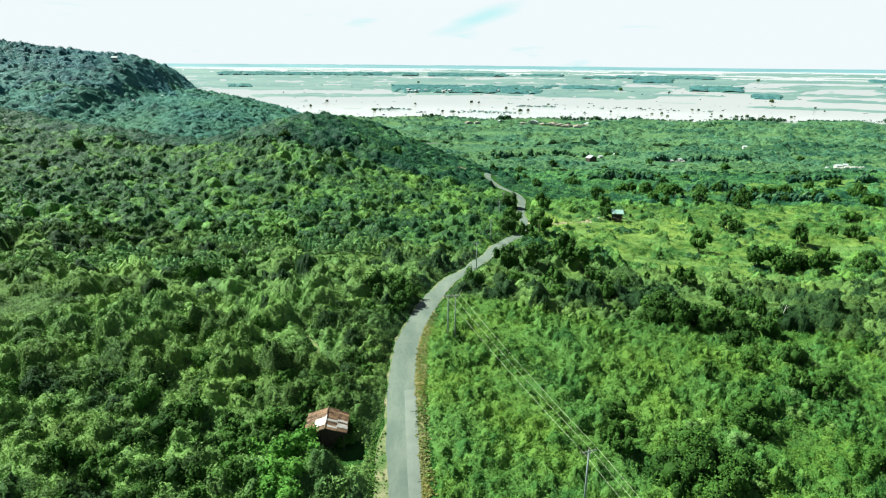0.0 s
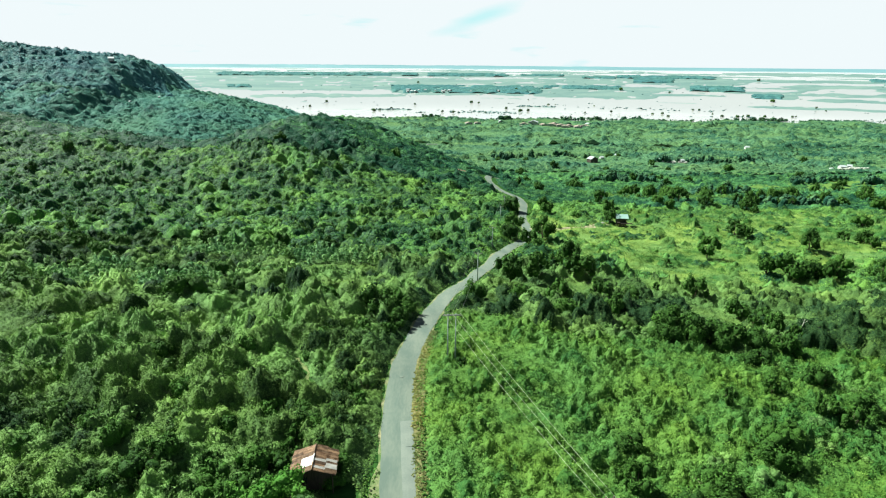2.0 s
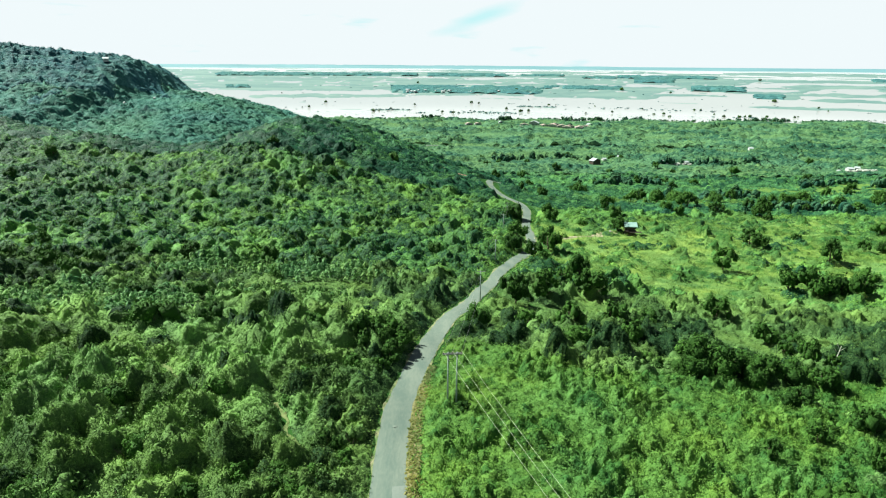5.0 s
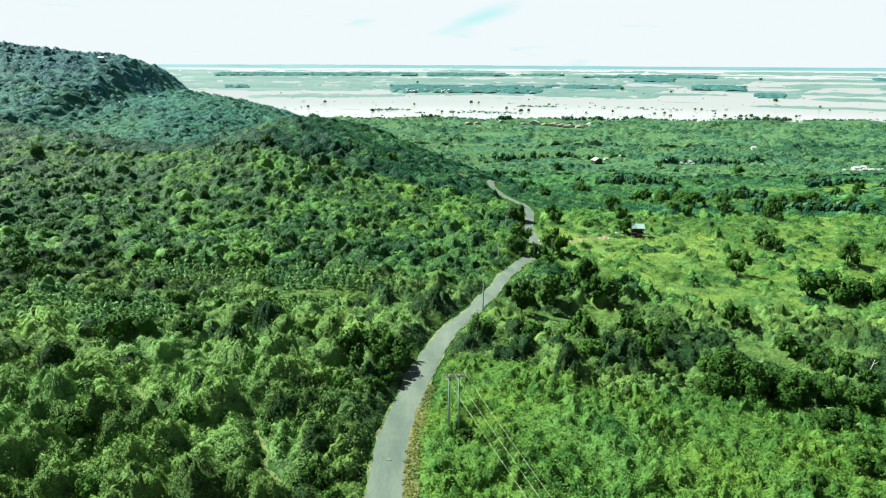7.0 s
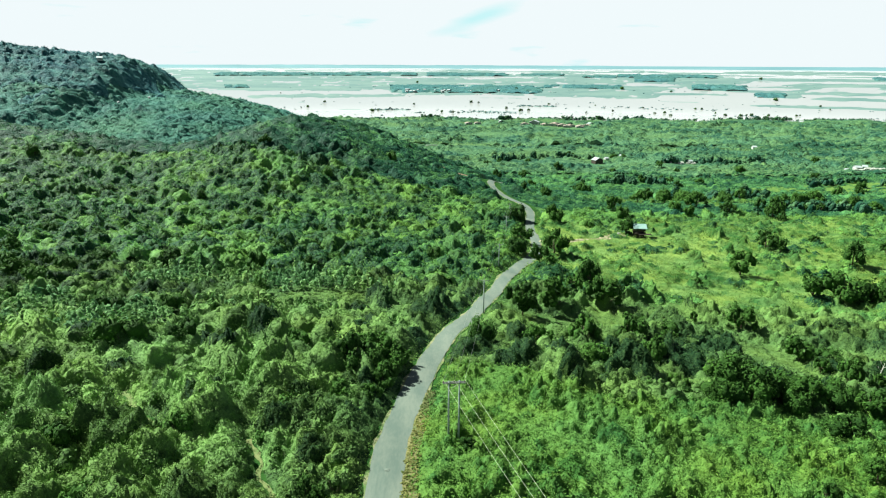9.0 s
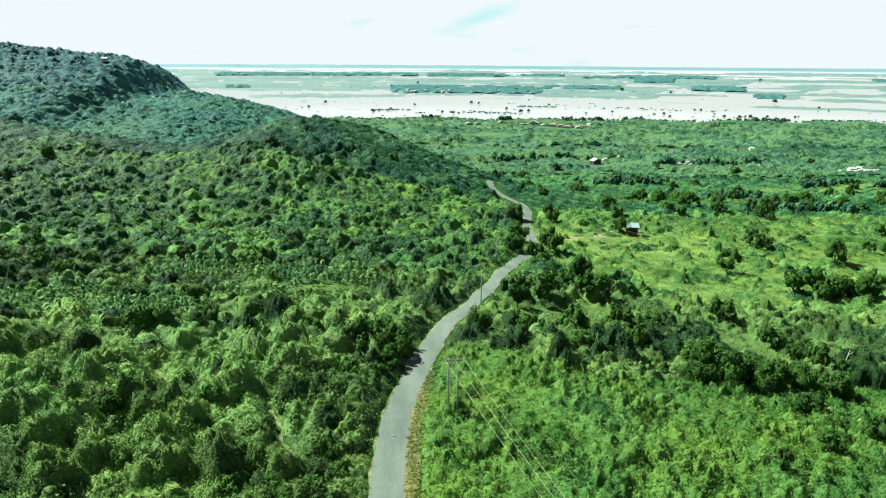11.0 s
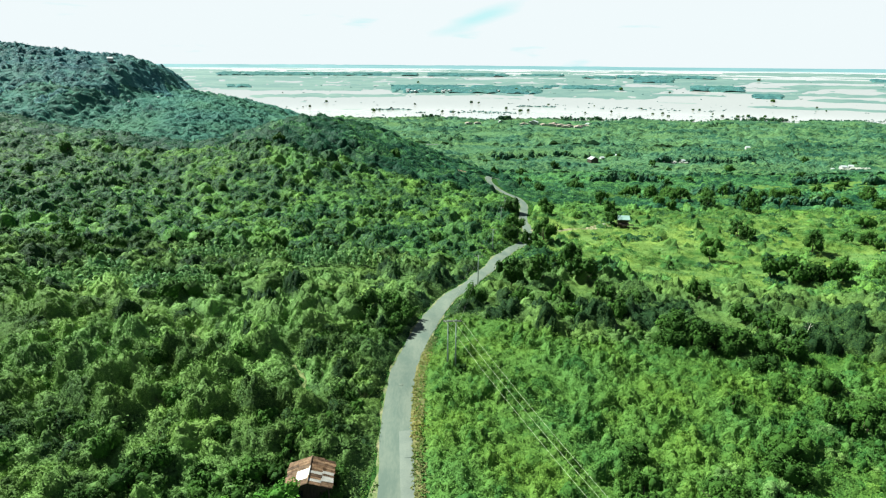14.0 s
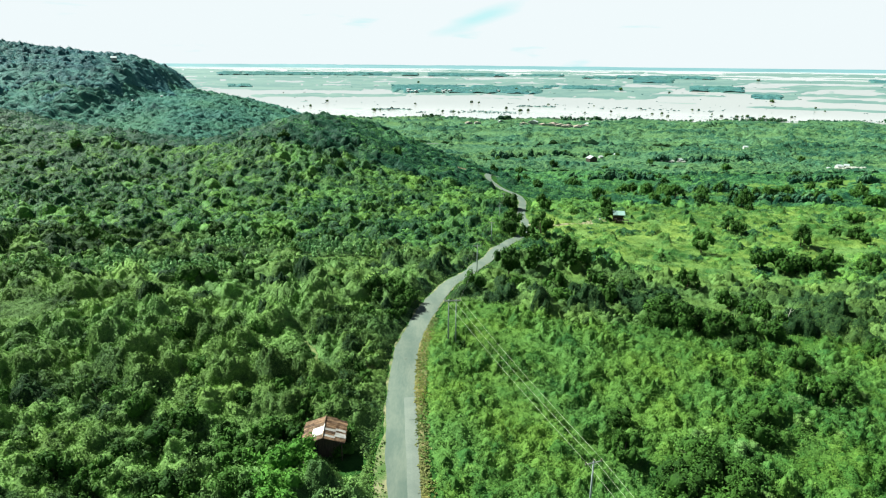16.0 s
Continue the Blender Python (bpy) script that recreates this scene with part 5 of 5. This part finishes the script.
FLOODED_EAST = [(25.09, 2252, 19), (25.5, 2268, 17), (25.88, 2282, 21), (27.12, 2294, 19), (29.07, 2326, 15), (29.31, 2332, 15), (30.6, 2590, 21), (26.23, 3538, 26), (-10.52, 2532, 23), (-12.02, 2394, 20),
                (-12.61, 2376, 13), (-2.36, 3202, 23), (15.53, 3002, 33), (19.57, 2922, 24), (6.45, 2956, 27), (-14.28, 2828, 13), (27.47, 2748, 30), (19.69, 2178, 16), (31.27, 2534, 16)]
for az, d, h in FLOODED + FLOODED_EAST:
    x, y = d * math.sin(radians(az)), 20 + d * math.cos(radians(az))
    plant(("broad", "bushy")[int(fr.integers(2))], x, y, h * 0.48, fr, "trees in the flood", "dark tree standing in pale flood water", z=max(float(water_level(d)) - 0.6, float(ground_z(x, y))))


GROVES = [(-4.9, 8.8, 2828, 3116, 13), (8.7, 15.5, 3022, 3156, 11), (16.4, 19.8, 3338, 3564, 16), (21.0, 25.3, 3018, 3212, 15), (-19.7, -2.4, 3604, 3834, 15), (-1.6, 5.7, 3600, 3834, 14),
          (6.7, 10.6, 3658, 3798, 14), (15.0, 23.1, 3576, 3788, 14), (12.1, 15.0, 3548, 3668, 13), (-18.9, -16.8, 3020, 3126, 14), (25.8, 28.2, 2828, 2966, 12), (33.6, 36.5, 3576, 3718, 16)]


def groves():
    """Tree belts and village groves on the plain: one closed uneven canopy to each belt."""
    parts = []
    for a0, a1, d0, d1, tall in GROVES:
        A, D = np.meshgrid(np.arange(a0, a1, 7 / d0 * 57.3), np.arange(d0, d1, 9.0), indexing="ij")
        A, D = A + vnoise(D, A * 50, 25, 6) * 0.2, D + (vnoise(A * 50, D, 22, 5) - 0.5) * 24
        edge = 1 - np.maximum(np.abs(2 * (A - a0) / (a1 - a0) - 1) ** 4, np.abs(2 * (D - d0) / (d1 - d0) - 1) ** 2)
        h = tall * 0.5 * ease(0.0, 0.3, edge + 0.7 * (vnoise(A * 50, D, 30, 3) - 0.35)) * (0.55 + 0.6 * vnoise(A * 50, D, 12, 4)) * ease(0.30, 0.36, vnoise(A * 50, D * 0.4, 34, 9) + 0.1)
        x, y = D * np.sin(np.radians(A)), 20 + D * np.cos(np.radians(A))
        V = np.stack([x, y, np.maximum(ground_z(x, y), water_level(D) - 0.5) + h - 0.6], -1).reshape(-1, 3)
        k = np.arange(A.size).reshape(A.shape)
        q = np.stack([k[:-1, :-1], k[1:, :-1], k[1:, 1:], k[:-1, 1:]], -1).reshape(-1, 4)
        q = q[h.ravel()[q].max(1) > 0.8]
        t = np.concatenate([q[:, [0, 1, 2]], q[:, [0, 2, 3]]])
        parts.append((V, t, np.clip(0.2 + 0.8 * vnoise(A * 50, D, 16, 7).ravel()[t[:, 0]], 0, 1)))
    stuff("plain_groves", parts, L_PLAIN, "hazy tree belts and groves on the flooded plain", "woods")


groves()


def plain_woods():
    """Scattered specks of bush in the water."""
    r = np.random.default_rng(72)
    out = []
    a, d = r.uniform(-15, 36, 260), 2020 + 1500 * r.uniform(0, 1, 260) ** 1.6
    out.append((a, d, r.uniform(2, 5.5, 260)))
    for a0, a1, d0, d1, n in [(-6.6, -3.0, 2270, 2300, 46), (0.5, 6.5, 2140, 2230, 60), (6.5, 10, 2425, 2450, 34), (-2.5, -1.8, 2140, 2160, 8), (24.5, 26.5, 2240, 2290, 16), (14, 24, 2400, 2470, 40)]:
        out.append((r.uniform(a0, a1, n), r.uniform(d0, d1, n), r.uniform(3, 7, n)))
    a, d, h = (np.concatenate(q) for q in zip(*out))
    x, y = d * np.sin(np.radians(a)), 20 + d * np.cos(np.radians(a))
    z = np.maximum(ground_z(x, y), water_level(d) - 0.5)
    return stuff("flood_bushes", [mounds(x, y, z - 0.5, h * r.uniform(1.2, 2.2, len(h)), h * 0.8, 2, h * 0.6, np.clip(r.uniform(0.3, 0.9, len(h)), 0, 1), r, 3, 2, core=4, inner=0.95, wild=0.15, lift=1.6)], L_PLAIN, "scattered dark bushes standing in flood water", "bushes")


plain_woods()


def shore_trees():
    """Trees standing close together along the water's edge."""
    r = np.random.default_rng(73)
    a = r.uniform(-8, 36, 560)
    d, h = r.uniform(1870, 1930, 560) / np.cos(np.radians(a.clip(0, 40))), r.uniform(4, 8.5, 560) * (1 + 0.8 * (vnoise(a * 10, a, 16, 2) > 0.6))
    x, y = d * np.sin(np.radians(a)), 20 + d * np.cos(np.radians(a))
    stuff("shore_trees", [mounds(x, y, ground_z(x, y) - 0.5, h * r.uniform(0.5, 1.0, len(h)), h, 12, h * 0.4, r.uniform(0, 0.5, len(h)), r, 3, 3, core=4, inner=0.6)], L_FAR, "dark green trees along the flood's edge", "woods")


shore_trees()


# ---- buildings ----
def roof_mesh(w, d, z0, rise, over, thick=0.12):
    """Two slopes of a gable roof, ridge along y, as one closed shell."""
    bm = bmesh.new()
    W, D = w / 2 + over, d / 2 + over
    e = rise * over / (w / 2)
    sec = [(-W, z0 - e), (0, z0 + rise), (W, z0 - e), (W, z0 - e - thick), (0, z0 + rise - thick), (-W, z0 - e - thick)]
    a = [bm.verts.new((x, -D, z)) for x, z in sec]
    b = [bm.verts.new((x, D, z)) for x, z in sec]
    for i in range(6):
        j = (i + 1) % 6
        bm.faces.new((a[i], a[j], b[j], b[i]))
    for s, f in ((a, 1), (b, -1)):
        bm.faces.new((s[0], s[1], s[4], s[5])[::f]), bm.faces.new((s[1], s[2], s[3], s[4])[::f])
    bmesh.ops.recalc_face_normals(bm, faces=bm.faces)
    return bm


def gable_walls(w, d, h, rise, t=0.12):
    """Four walls with gable ends, hollow, as one shell."""
    bm = bmesh.new()
    box(bm, -w / 2, -d / 2, -0.5, -w / 2 + t, d / 2, h)
    box(bm, w / 2 - t, -d / 2, -0.5, w / 2, d / 2, h)
    for y0, y1 in ((-d / 2, -d / 2 + t), (d / 2 - t, d / 2)):
        sec = [(-w / 2 + t, -0.5), (w / 2 - t, -0.5), (w / 2 - t, h), (0, h + rise - 0.2), (-w / 2 + t, h)]
        a = [bm.verts.new((x, y0, z)) for x, z in sec]
        b = [bm.verts.new((x, y1, z)) for x, z in sec]
        for i in range(5):
            bm.faces.new((a[i], a[(i + 1) % 5], b[(i + 1) % 5], b[i]))
        bm.faces.new(a[::-1]), bm.faces.new(b)
    bmesh.ops.recalc_face_normals(bm, faces=bm.faces)
    return bm


def house(w, d, h, rise, wall, roof, label):
    root = empty("house", Matrix(), label, "house")
    part("wall", gable_walls(w, d, h, rise), wall, root)
    part("roof", roof_mesh(w, d, h, rise, 0.6), roof, root)
    for i in range(3):
        x = (-0.32 + 0.32 * i) * w
        bm = bmesh.new()
        if i == 1:
            part("door", box(bm, x - 0.6, -d / 2 - 0.06, -0.3, x + 0.6, -d / 2 + 0.02, 2.1, 0.02), M_BOARD, root)
        else:
            win = part("window", box(bm, x - 0.75, -d / 2 - 0.05, 1.0, x + 0.75, -d / 2 + 0.02, 2.1, 0.02), M_BOARD, root)
            part("pane", box(bmesh.new(), x - 0.62, -d / 2 - 0.075, 1.1, x + 0.62, -d / 2 - 0.055, 2.0), M_GLASS, win)
    return root


hr = np.random.default_rng(81)
TOWN = [(212, 1745, 26), (238, 1752, 30), (262, 1730, 24), (286, 1712, 26), (300, 1690, 28), (318, 1676, 22), (334, 1640, 26), (276, 1690, 22), (305, 1655, 24), (352, 1655, 22),
        (66, 1750, 22), (90, 1752, 18), (326, 1610, 20), (372, 1700, 18), (196, 1700, 14), (150, 1748, 16)]
kinds = [house(20, 11, 3.0, 2.4, M_WHITE, M_REDROOF, "far white-walled house with a faded red roof"),
         house(23, 12, 4.4, 2.6, M_WHITE, M_REDROOF, "far long white house with a faded red roof"),
         house(12, 8, 4.5, 2.2, M_WHITE, M_GREYROOF, "far white house with a pale zinc roof"),
         # dark boards here stand in for shade on the front wall
         house(12, 9, 4.6, 3.0, M_BOARD, M_GREYROOF, "farm house with shade-dark walls and a pale zinc roof")]
seen_kind = set()


def settle(src, x, y, rz, s, group, label="", lift=0.0):
    m = Matrix.LocRotScale((x, y, float(ground_z(x, y)) + lift), Euler((0, 0, radians(rz))), Vector((s, s, s)))
    if src.name not in seen_kind:
        seen_kind.add(src.name)
        src.matrix_basis = m
        ob = src
    else:
        keep, src.scale = src.scale.copy(), (1, 1, 1)
        ob = copy_thing(src, m)
        src.scale = keep
    return tagged(ob, label, group=group)


for i, (x, y, w) in enumerate(TOWN):
    settle(kinds[2 if i in (1, 13, 15) else i % 2], x, y - 75, hr.uniform(-30, 30), w / (15 if i in (1, 13, 15) else 24), "houses of the shore town", lift=1.5)
for x, y, w in [(191, 800, 12), (214, 846, 7), (250, 900, 9), (455, 712, 9), (470, 722, 8), (440, 706, 6), (514, 1062, 10), (262, 758, 7), (292, 766, 7), (-462, 905, 11), (-395, 808, 4), (-382, 861, 4)]:
    dark = w == 12
    settle(kinds[3 if dark else 2], x, y, 24 if dark else hr.uniform(50, 120), w / 13, "farm houses below the slope", "farm house with shade-dark walls and a pale zinc roof" if dark else "white farm house with a pale zinc roof among trees", lift=0.8)

for i in range(16):
    az, d = radians(hr.uniform(-3.5, 7.5)), hr.uniform(2835, 2900)
    settle(kinds[2], d * math.sin(az), 20 + d * math.cos(az), hr.uniform(40, 130), hr.uniform(0.8, 1.5), "houses of the far village", "small white house in a far village grove", lift=1.0)


def quarry():
    """Heaps of pale broken stone."""
    for x, y, w, n in [(262, 757, 5, 9), (276, 755, 6, 9), (293, 763, 5, 8), (452, 703, 5, 9), (466, 706, 6, 10), (482, 712, 4.5, 8), (-219, 341.6, 2.2, 6), (75, 287.5, 1.6, 4), (-448, 900, 3, 5)]:
        r = random.Random(int(x * 7 + y))
        bm = bmesh.new()
        for _ in range(n):
            g = bmesh.ops.create_icosphere(bm, subdivisions=1, radius=w * r.uniform(0.22, 0.5))["verts"]
            o = Vector((r.uniform(-w, w), r.uniform(-w, w) * 0.5, w * 0.05))
            for v in g:
                v.co = Vector((v.co.x * r.uniform(0.8, 1.3), v.co.y * r.uniform(0.8, 1.3), v.co.z * r.uniform(0.4, 0.8))) + o
        me = bpy.data.meshes.new("stone_heap")
        bm.to_mesh(me)
        bm.free()
        me.materials.append(M_ROCK)
        ob = new("stone_heap", me)
        ob.location = (x, y, float(ground_z(x, y)) + 0.6)
        tagged(ob, "heap of pale broken stone on green ground", "stones", group="stone heaps")


quarry()


def cabin():
    """A small raised cabin whose roof is patched with rusty and pale sheets."""
    root = empty("cabin", Matrix.LocRotScale((-15.5, 76.0, gz(-15.5, 76.0) - 0.1), Euler((0, 0, radians(5))), None), "old wooden cabin with a patched rusty sheet roof", "cabin")
    w, d, h, rise = 4.9, 4.3, 2.55, 0.8
    part("wall", gable_walls(w - 0.8, d - 0.6, h, rise - 0.15, 0.1), M_BOARD, root)
    part("door", box(bmesh.new(), 0.4, -d / 2 + 0.24, 0.0, 1.4, -d / 2 + 0.31, 2.0, 0.02), M_BOARD, root)
    part("window", box(bmesh.new(), -1.7, -d / 2 + 0.25, 1.0, -0.7, -d / 2 + 0.31, 1.9, 0.02), M_GLASS, root)
    for x in (-w / 2, w / 2):
        for y in (-d / 2 - 0.35, d / 2 + 0.35):
            part("post", box(bmesh.new(), x - 0.07, y - 0.07, -0.5, x + 0.07, y + 0.07, h - 0.05, 0.01), M_BOARD, root)
    slope = math.atan2(rise, w / 2)
    L = (w / 2 + 0.45) / math.cos(slope)
    roof = part("roof", roof_mesh(w, d, h, rise, 0.4, 0.06), M_BOARD, root, "dark roof frame under patched sheets")
    r = random.Random(4)
    for side in (-1, 1):
        rows, cols = 2, 11
        for i in range(rows):
            for j in range(cols):
                u0, u1 = L * i / rows, L * (i + 1) / rows + 0.1
                v0, v1 = -d / 2 - 0.45 + (d + 0.9) * j / cols, -d / 2 - 0.45 + (d + 0.9) * (j + 1) / cols + 0.06
                bm = bmesh.new()
                n = 3
                z = 0.05 + 0.03 * (rows - i) + r.uniform(0, 0.08)
                cut = r.uniform(0, 0.5 if side < 0 and j > 4 else 0.14) if i == rows - 1 else 0
                tw = r.uniform(-0.05, 0.05)
                top = []
                for k in range(n + 1):
                    v = v0 + (v1 - v0) * k / n
                    zz = z + 0.022 * (k % 2)
                    top.append([bm.verts.new((side * uu * math.cos(slope) + 0.0, v + tw * (uu - u0), h + rise - uu * math.sin(slope) + zz)) for uu in (u0, u1 - cut)])
                for A, B in zip(top, top[1:]):
                    bm.faces.new((A[0], A[1], B[1], B[0]))
                bmesh.ops.solidify(bm, geom=bm.faces[:], thickness=0.015)
                pale = (side > 0 and (i, j) in ((0, 1), (0, 4), (1, 2), (1, 3), (1, 5))) or (side < 0 and (i, j) in ((0, 2), (0, 3), (0, 4), (0, 5), (1, 1)))
                part("roof_sheet", bm, M_SHEET if pale else M_RUST, roof, "pale zinc sheet" if pale else "")
    for y0, y1, mat, label in ((-d / 2 - 0.5, -1.2, M_RUST, "rusty ridge cap"), (-1.25, 0.5, M_SHEET, "pale bent ridge cap"), (0.45, d / 2 + 0.5, M_RUST, "rusty ridge cap")):
        bm = bmesh.new()
        tube(bm, [(0.03, y0, h + rise + 0.22), (-0.02, (y0 + y1) / 2, h + rise + 0.25), (0.02, y1, h + rise + 0.23)], [0.08, 0.07, 0.08], 8)
        part("ridge_cap", bm, mat, roof, label)


def hut():
    """The farm hut with a green roof on the rise beside the track."""
    root = empty("farm_hut", Matrix.LocRotScale((83.2, 288, gz(83.2, 288) - 0.1), Euler((0, 0, radians(86))), None), "open farm hut with a pale green roof beside a tree", "hut")
    w, d, h, rise = 4.2, 4.5, 4.6, 1.2
    part("roof", roof_mesh(w, d, h, rise, 0.55, 0.1), M_TEAL, root)
    part("wall", gable_walls(w - 0.9, d - 0.5, h - 0.1, 0.9, 0.1), M_BOARD, root)
    for y in (-d / 2, -d / 6, d / 6, d / 2):
        for x in (-w / 2, w / 2):
            part("post", box(bmesh.new(), x - 0.08, y - 0.08, -0.5, x + 0.08, y + 0.08, h - 0.05, 0.01), M_BOARD, root)
    part("deck", box(bmesh.new(), -w / 2 - 1.2, -d / 2, 2.35, w / 2, d / 2, 2.5, 0.02), M_BOARD, root)
    for y in (-2.2, 0.6):
        part("window", box(bmesh.new(), -w / 2 + 0.40, y, 3.1, -w / 2 + 0.46, y + 1.3, 4.1, 0.02), M_GLASS, root)
    part("lean_to", box(bmesh.new(), -w / 2 - 1.9, -d / 2 - 2.2, 2.05, -w / 2 - 0.25, d / 2 - 1.5, 2.2, 0.02), M_BOARD, root, "low dark thatched lean-to")
    for y in (-d / 2 - 2.0, -d / 2 + 1.5, d / 2 - 1.7):
        part("post", box(bmesh.new(), -w / 2 - 1.8, y - 0.06, -0.8, -w / 2 - 1.68, y + 0.06, 2.1, 0.01), M_BOARD, root)


cabin()
hut()


# ---- power line ----
def dry_shrub():
    """One withered shrub among the green."""
    r = np.random.default_rng(83)
    root = empty("dry_shrub", Matrix.LocRotScale((-48.2, 90.0, gz(-48.2, 90.0) + 0.9), Euler((0, 0, 0.4)), Vector((1.3, 1.1, 1.5))), "withered orange brown shrub among green scrub", "shrub")
    V, Q, T = mounds(np.zeros(1), np.zeros(1), np.zeros(1), np.ones(1), np.ones(1), 420, np.array([0.2]), np.array([0.4]), r, 3, 6, core=0, wild=0.5)
    c = new("crown", poly_mesh("crown", V, Q, T))
    c.data.materials.append(L_WITHERED)
    c.parent = root
    bm = bmesh.new()
    for k in range(5):
        a = k * 1.26
        tube(bm, [(0, 0, -1.2), (0.2 * math.cos(a), 0.2 * math.sin(a), 0.3), (0.5 * math.cos(a), 0.5 * math.sin(a), 0.75)], [0.03, 0.02, 0.008], 5)
    part("stem", bm, M_BARK, root)


def dead_tree():
    """A pale bare trunk leaning out of the weeds."""
    root = empty("dead_tree", pose(85.4, 144.1, gz(85.4, 144.1)), "pale bare dead tree leaning over green weeds", "tree")
    bm = bmesh.new()
    tube(bm, [(0, 0, -0.4), (0.25, 0.1, 1.8), (0.7, 0.2, 3.9)], [0.14, 0.11, 0.05], 7)
    part("trunk", bm, M_DEAD, root)
    for z, dx, dy in ((2.2, -0.8, 0.3), (2.9, 0.9, -0.4), (3.3, -0.3, 0.6)):
        bm = bmesh.new()
        tube(bm, [(0.3 + 0.1 * (z - 2), 0.12, z), (0.3 + dx * 0.6, dy * 0.6, z + 0.5), (0.3 + dx, dy, z + 1.1)], [0.05, 0.035, 0.012], 5)
        part("branch", bm, M_DEAD, root)


dry_shrub()
dead_tree()


def insulator(parent, x, y, z):
    bm = bmesh.new()
    tube(bm, [(x, y, z), (x, y, z + 0.06), (x, y, z + 0.10), (x, y, z + 0.17), (x, y, z + 0.2), (x, y, z + 0.3)], [0.03, 0.09, 0.05, 0.08, 0.045, 0.03], 8)
    part("insulator", bm, M_PORC, parent)


def single_pole(x, y, rz, tall, z=None):
    root = empty("power_pole", pose(x, y, gz(x, y) if z is None else z, 0, 0, rz), "slim grey concrete power pole with a crossarm", "power pole", "power poles")
    bm = bmesh.new()
    tube(bm, [(0, 0, -1), (0, 0, tall * 0.5), (0, 0, tall)], [0.15, 0.13, 0.10], 8)
    part("pole", bm, M_POLE, root)
    part("crossarm", box(bmesh.new(), -1.15, -0.06, tall - 0.32, 1.15, 0.06, tall - 0.2, 0.01), M_STEEL, root)
    for s in (-1, 1):
        bm = bmesh.new()
        tube(bm, [(s * 0.75, 0.08, tall - 0.3), (0, 0.12, tall - 0.95)], [0.025, 0.025], 5)
        part("brace", bm, M_STEEL, root)
    for q in (-1.05, 0, 1.05):
        insulator(root, q, 0, tall - 0.2 if q else tall)
    return root


def twin_pole():
    """Two poles under one long arm, where the line turns."""
    root = empty("twin_power_pole", pose(2.15, 107.7, gz(2.15, 107.7), 0, 0, 5), "pair of grey concrete poles joined by a steel crossarm", "power pole", "power poles")
    T = 9.3
    for x in (-0.68, 0.68):
        bm = bmesh.new()
        tube(bm, [(x, 0, -1.2), (x, 0, T * 0.5), (x, 0, T)], [0.13, 0.11, 0.085], 8)
        part("pole", bm, M_POLE, root)
    part("crossarm", box(bmesh.new(), -1.5, -0.22, T - 0.35, 1.5, -0.1, T - 0.2, 0.01), M_STEEL, root)
    part("crossarm", box(bmesh.new(), -1.5, 0.1, T - 0.35, 1.5, 0.22, T - 0.2, 0.01), M_STEEL, root)
    bm = bmesh.new()
    tube(bm, [(-0.68, 0.12, T - 1.6), (0.68, 0.12, T - 0.4)], [0.03, 0.03], 5)
    part("brace", bm, M_STEEL, root)
    for q in (-1.4, 0, 1.4):
        insulator(root, q, 0, T - 0.2)
    bm = bmesh.new()
    tube(bm, [(0.68, 0, T - 0.8), (2.0, 4.8, -0.3)], [0.015, 0.015], 4)
    part("guy_wire", bm, M_STEEL, root)
    return root, T


twin, TW = twin_pole()
POLES = [((18.3, 65.4), 20, 8.6), ((9.8, 165.2), -8, 8.2), ((17.2, 210.5), -12, 8.2), ((25.6, 272.5), -8, 8.2), ((30.2, 303), -6, 8.2), ((34.3, 24), 20, 8.6)]
tops = []
for (x, y), rz, tall in POLES:
    p = single_pole(x, y, rz, tall)
    tops.append([p.matrix_world @ Vector((q, 0, tall + (0.3 if q == 0 else 0.1))) for q in (-1.05, 0, 1.05)])
twin_tops = [twin.matrix_world @ Vector((q, 0, TW + 0.1)) for q in (-1.4, 0, 1.4)]


def wire(a, b, sag, thick, mat):
    bm = bmesh.new()
    pts = [a.lerp(b, i / 16) - Vector((0, 0, sag * 4 * (i / 16) * (1 - i / 16))) for i in range(17)]
    tube(bm, pts, [thick] * 17, 5)
    me = bpy.data.meshes.new("power_line")
    bm.to_mesh(me)
    bm.free()
    me.materials.append(mat)
    tagged(new("power_line", me), "thin bright aluminium power line between poles", "power line", "power lines")


for A, B, sag in ((tops[5], tops[0], 0.5), (tops[0], twin_tops, 0.5), (twin_tops, tops[1], 0.7), (tops[1], tops[2], 0.5), (tops[2], tops[3], 0.6), (tops[3], tops[4], 0.3)):
    for a, b in zip(A, B):
        wire(a, b, sag, 0.013 if A is tops[5] or A is tops[0] else 0.011, M_WIRE if A is tops[5] or A is tops[0] else M_STEEL)
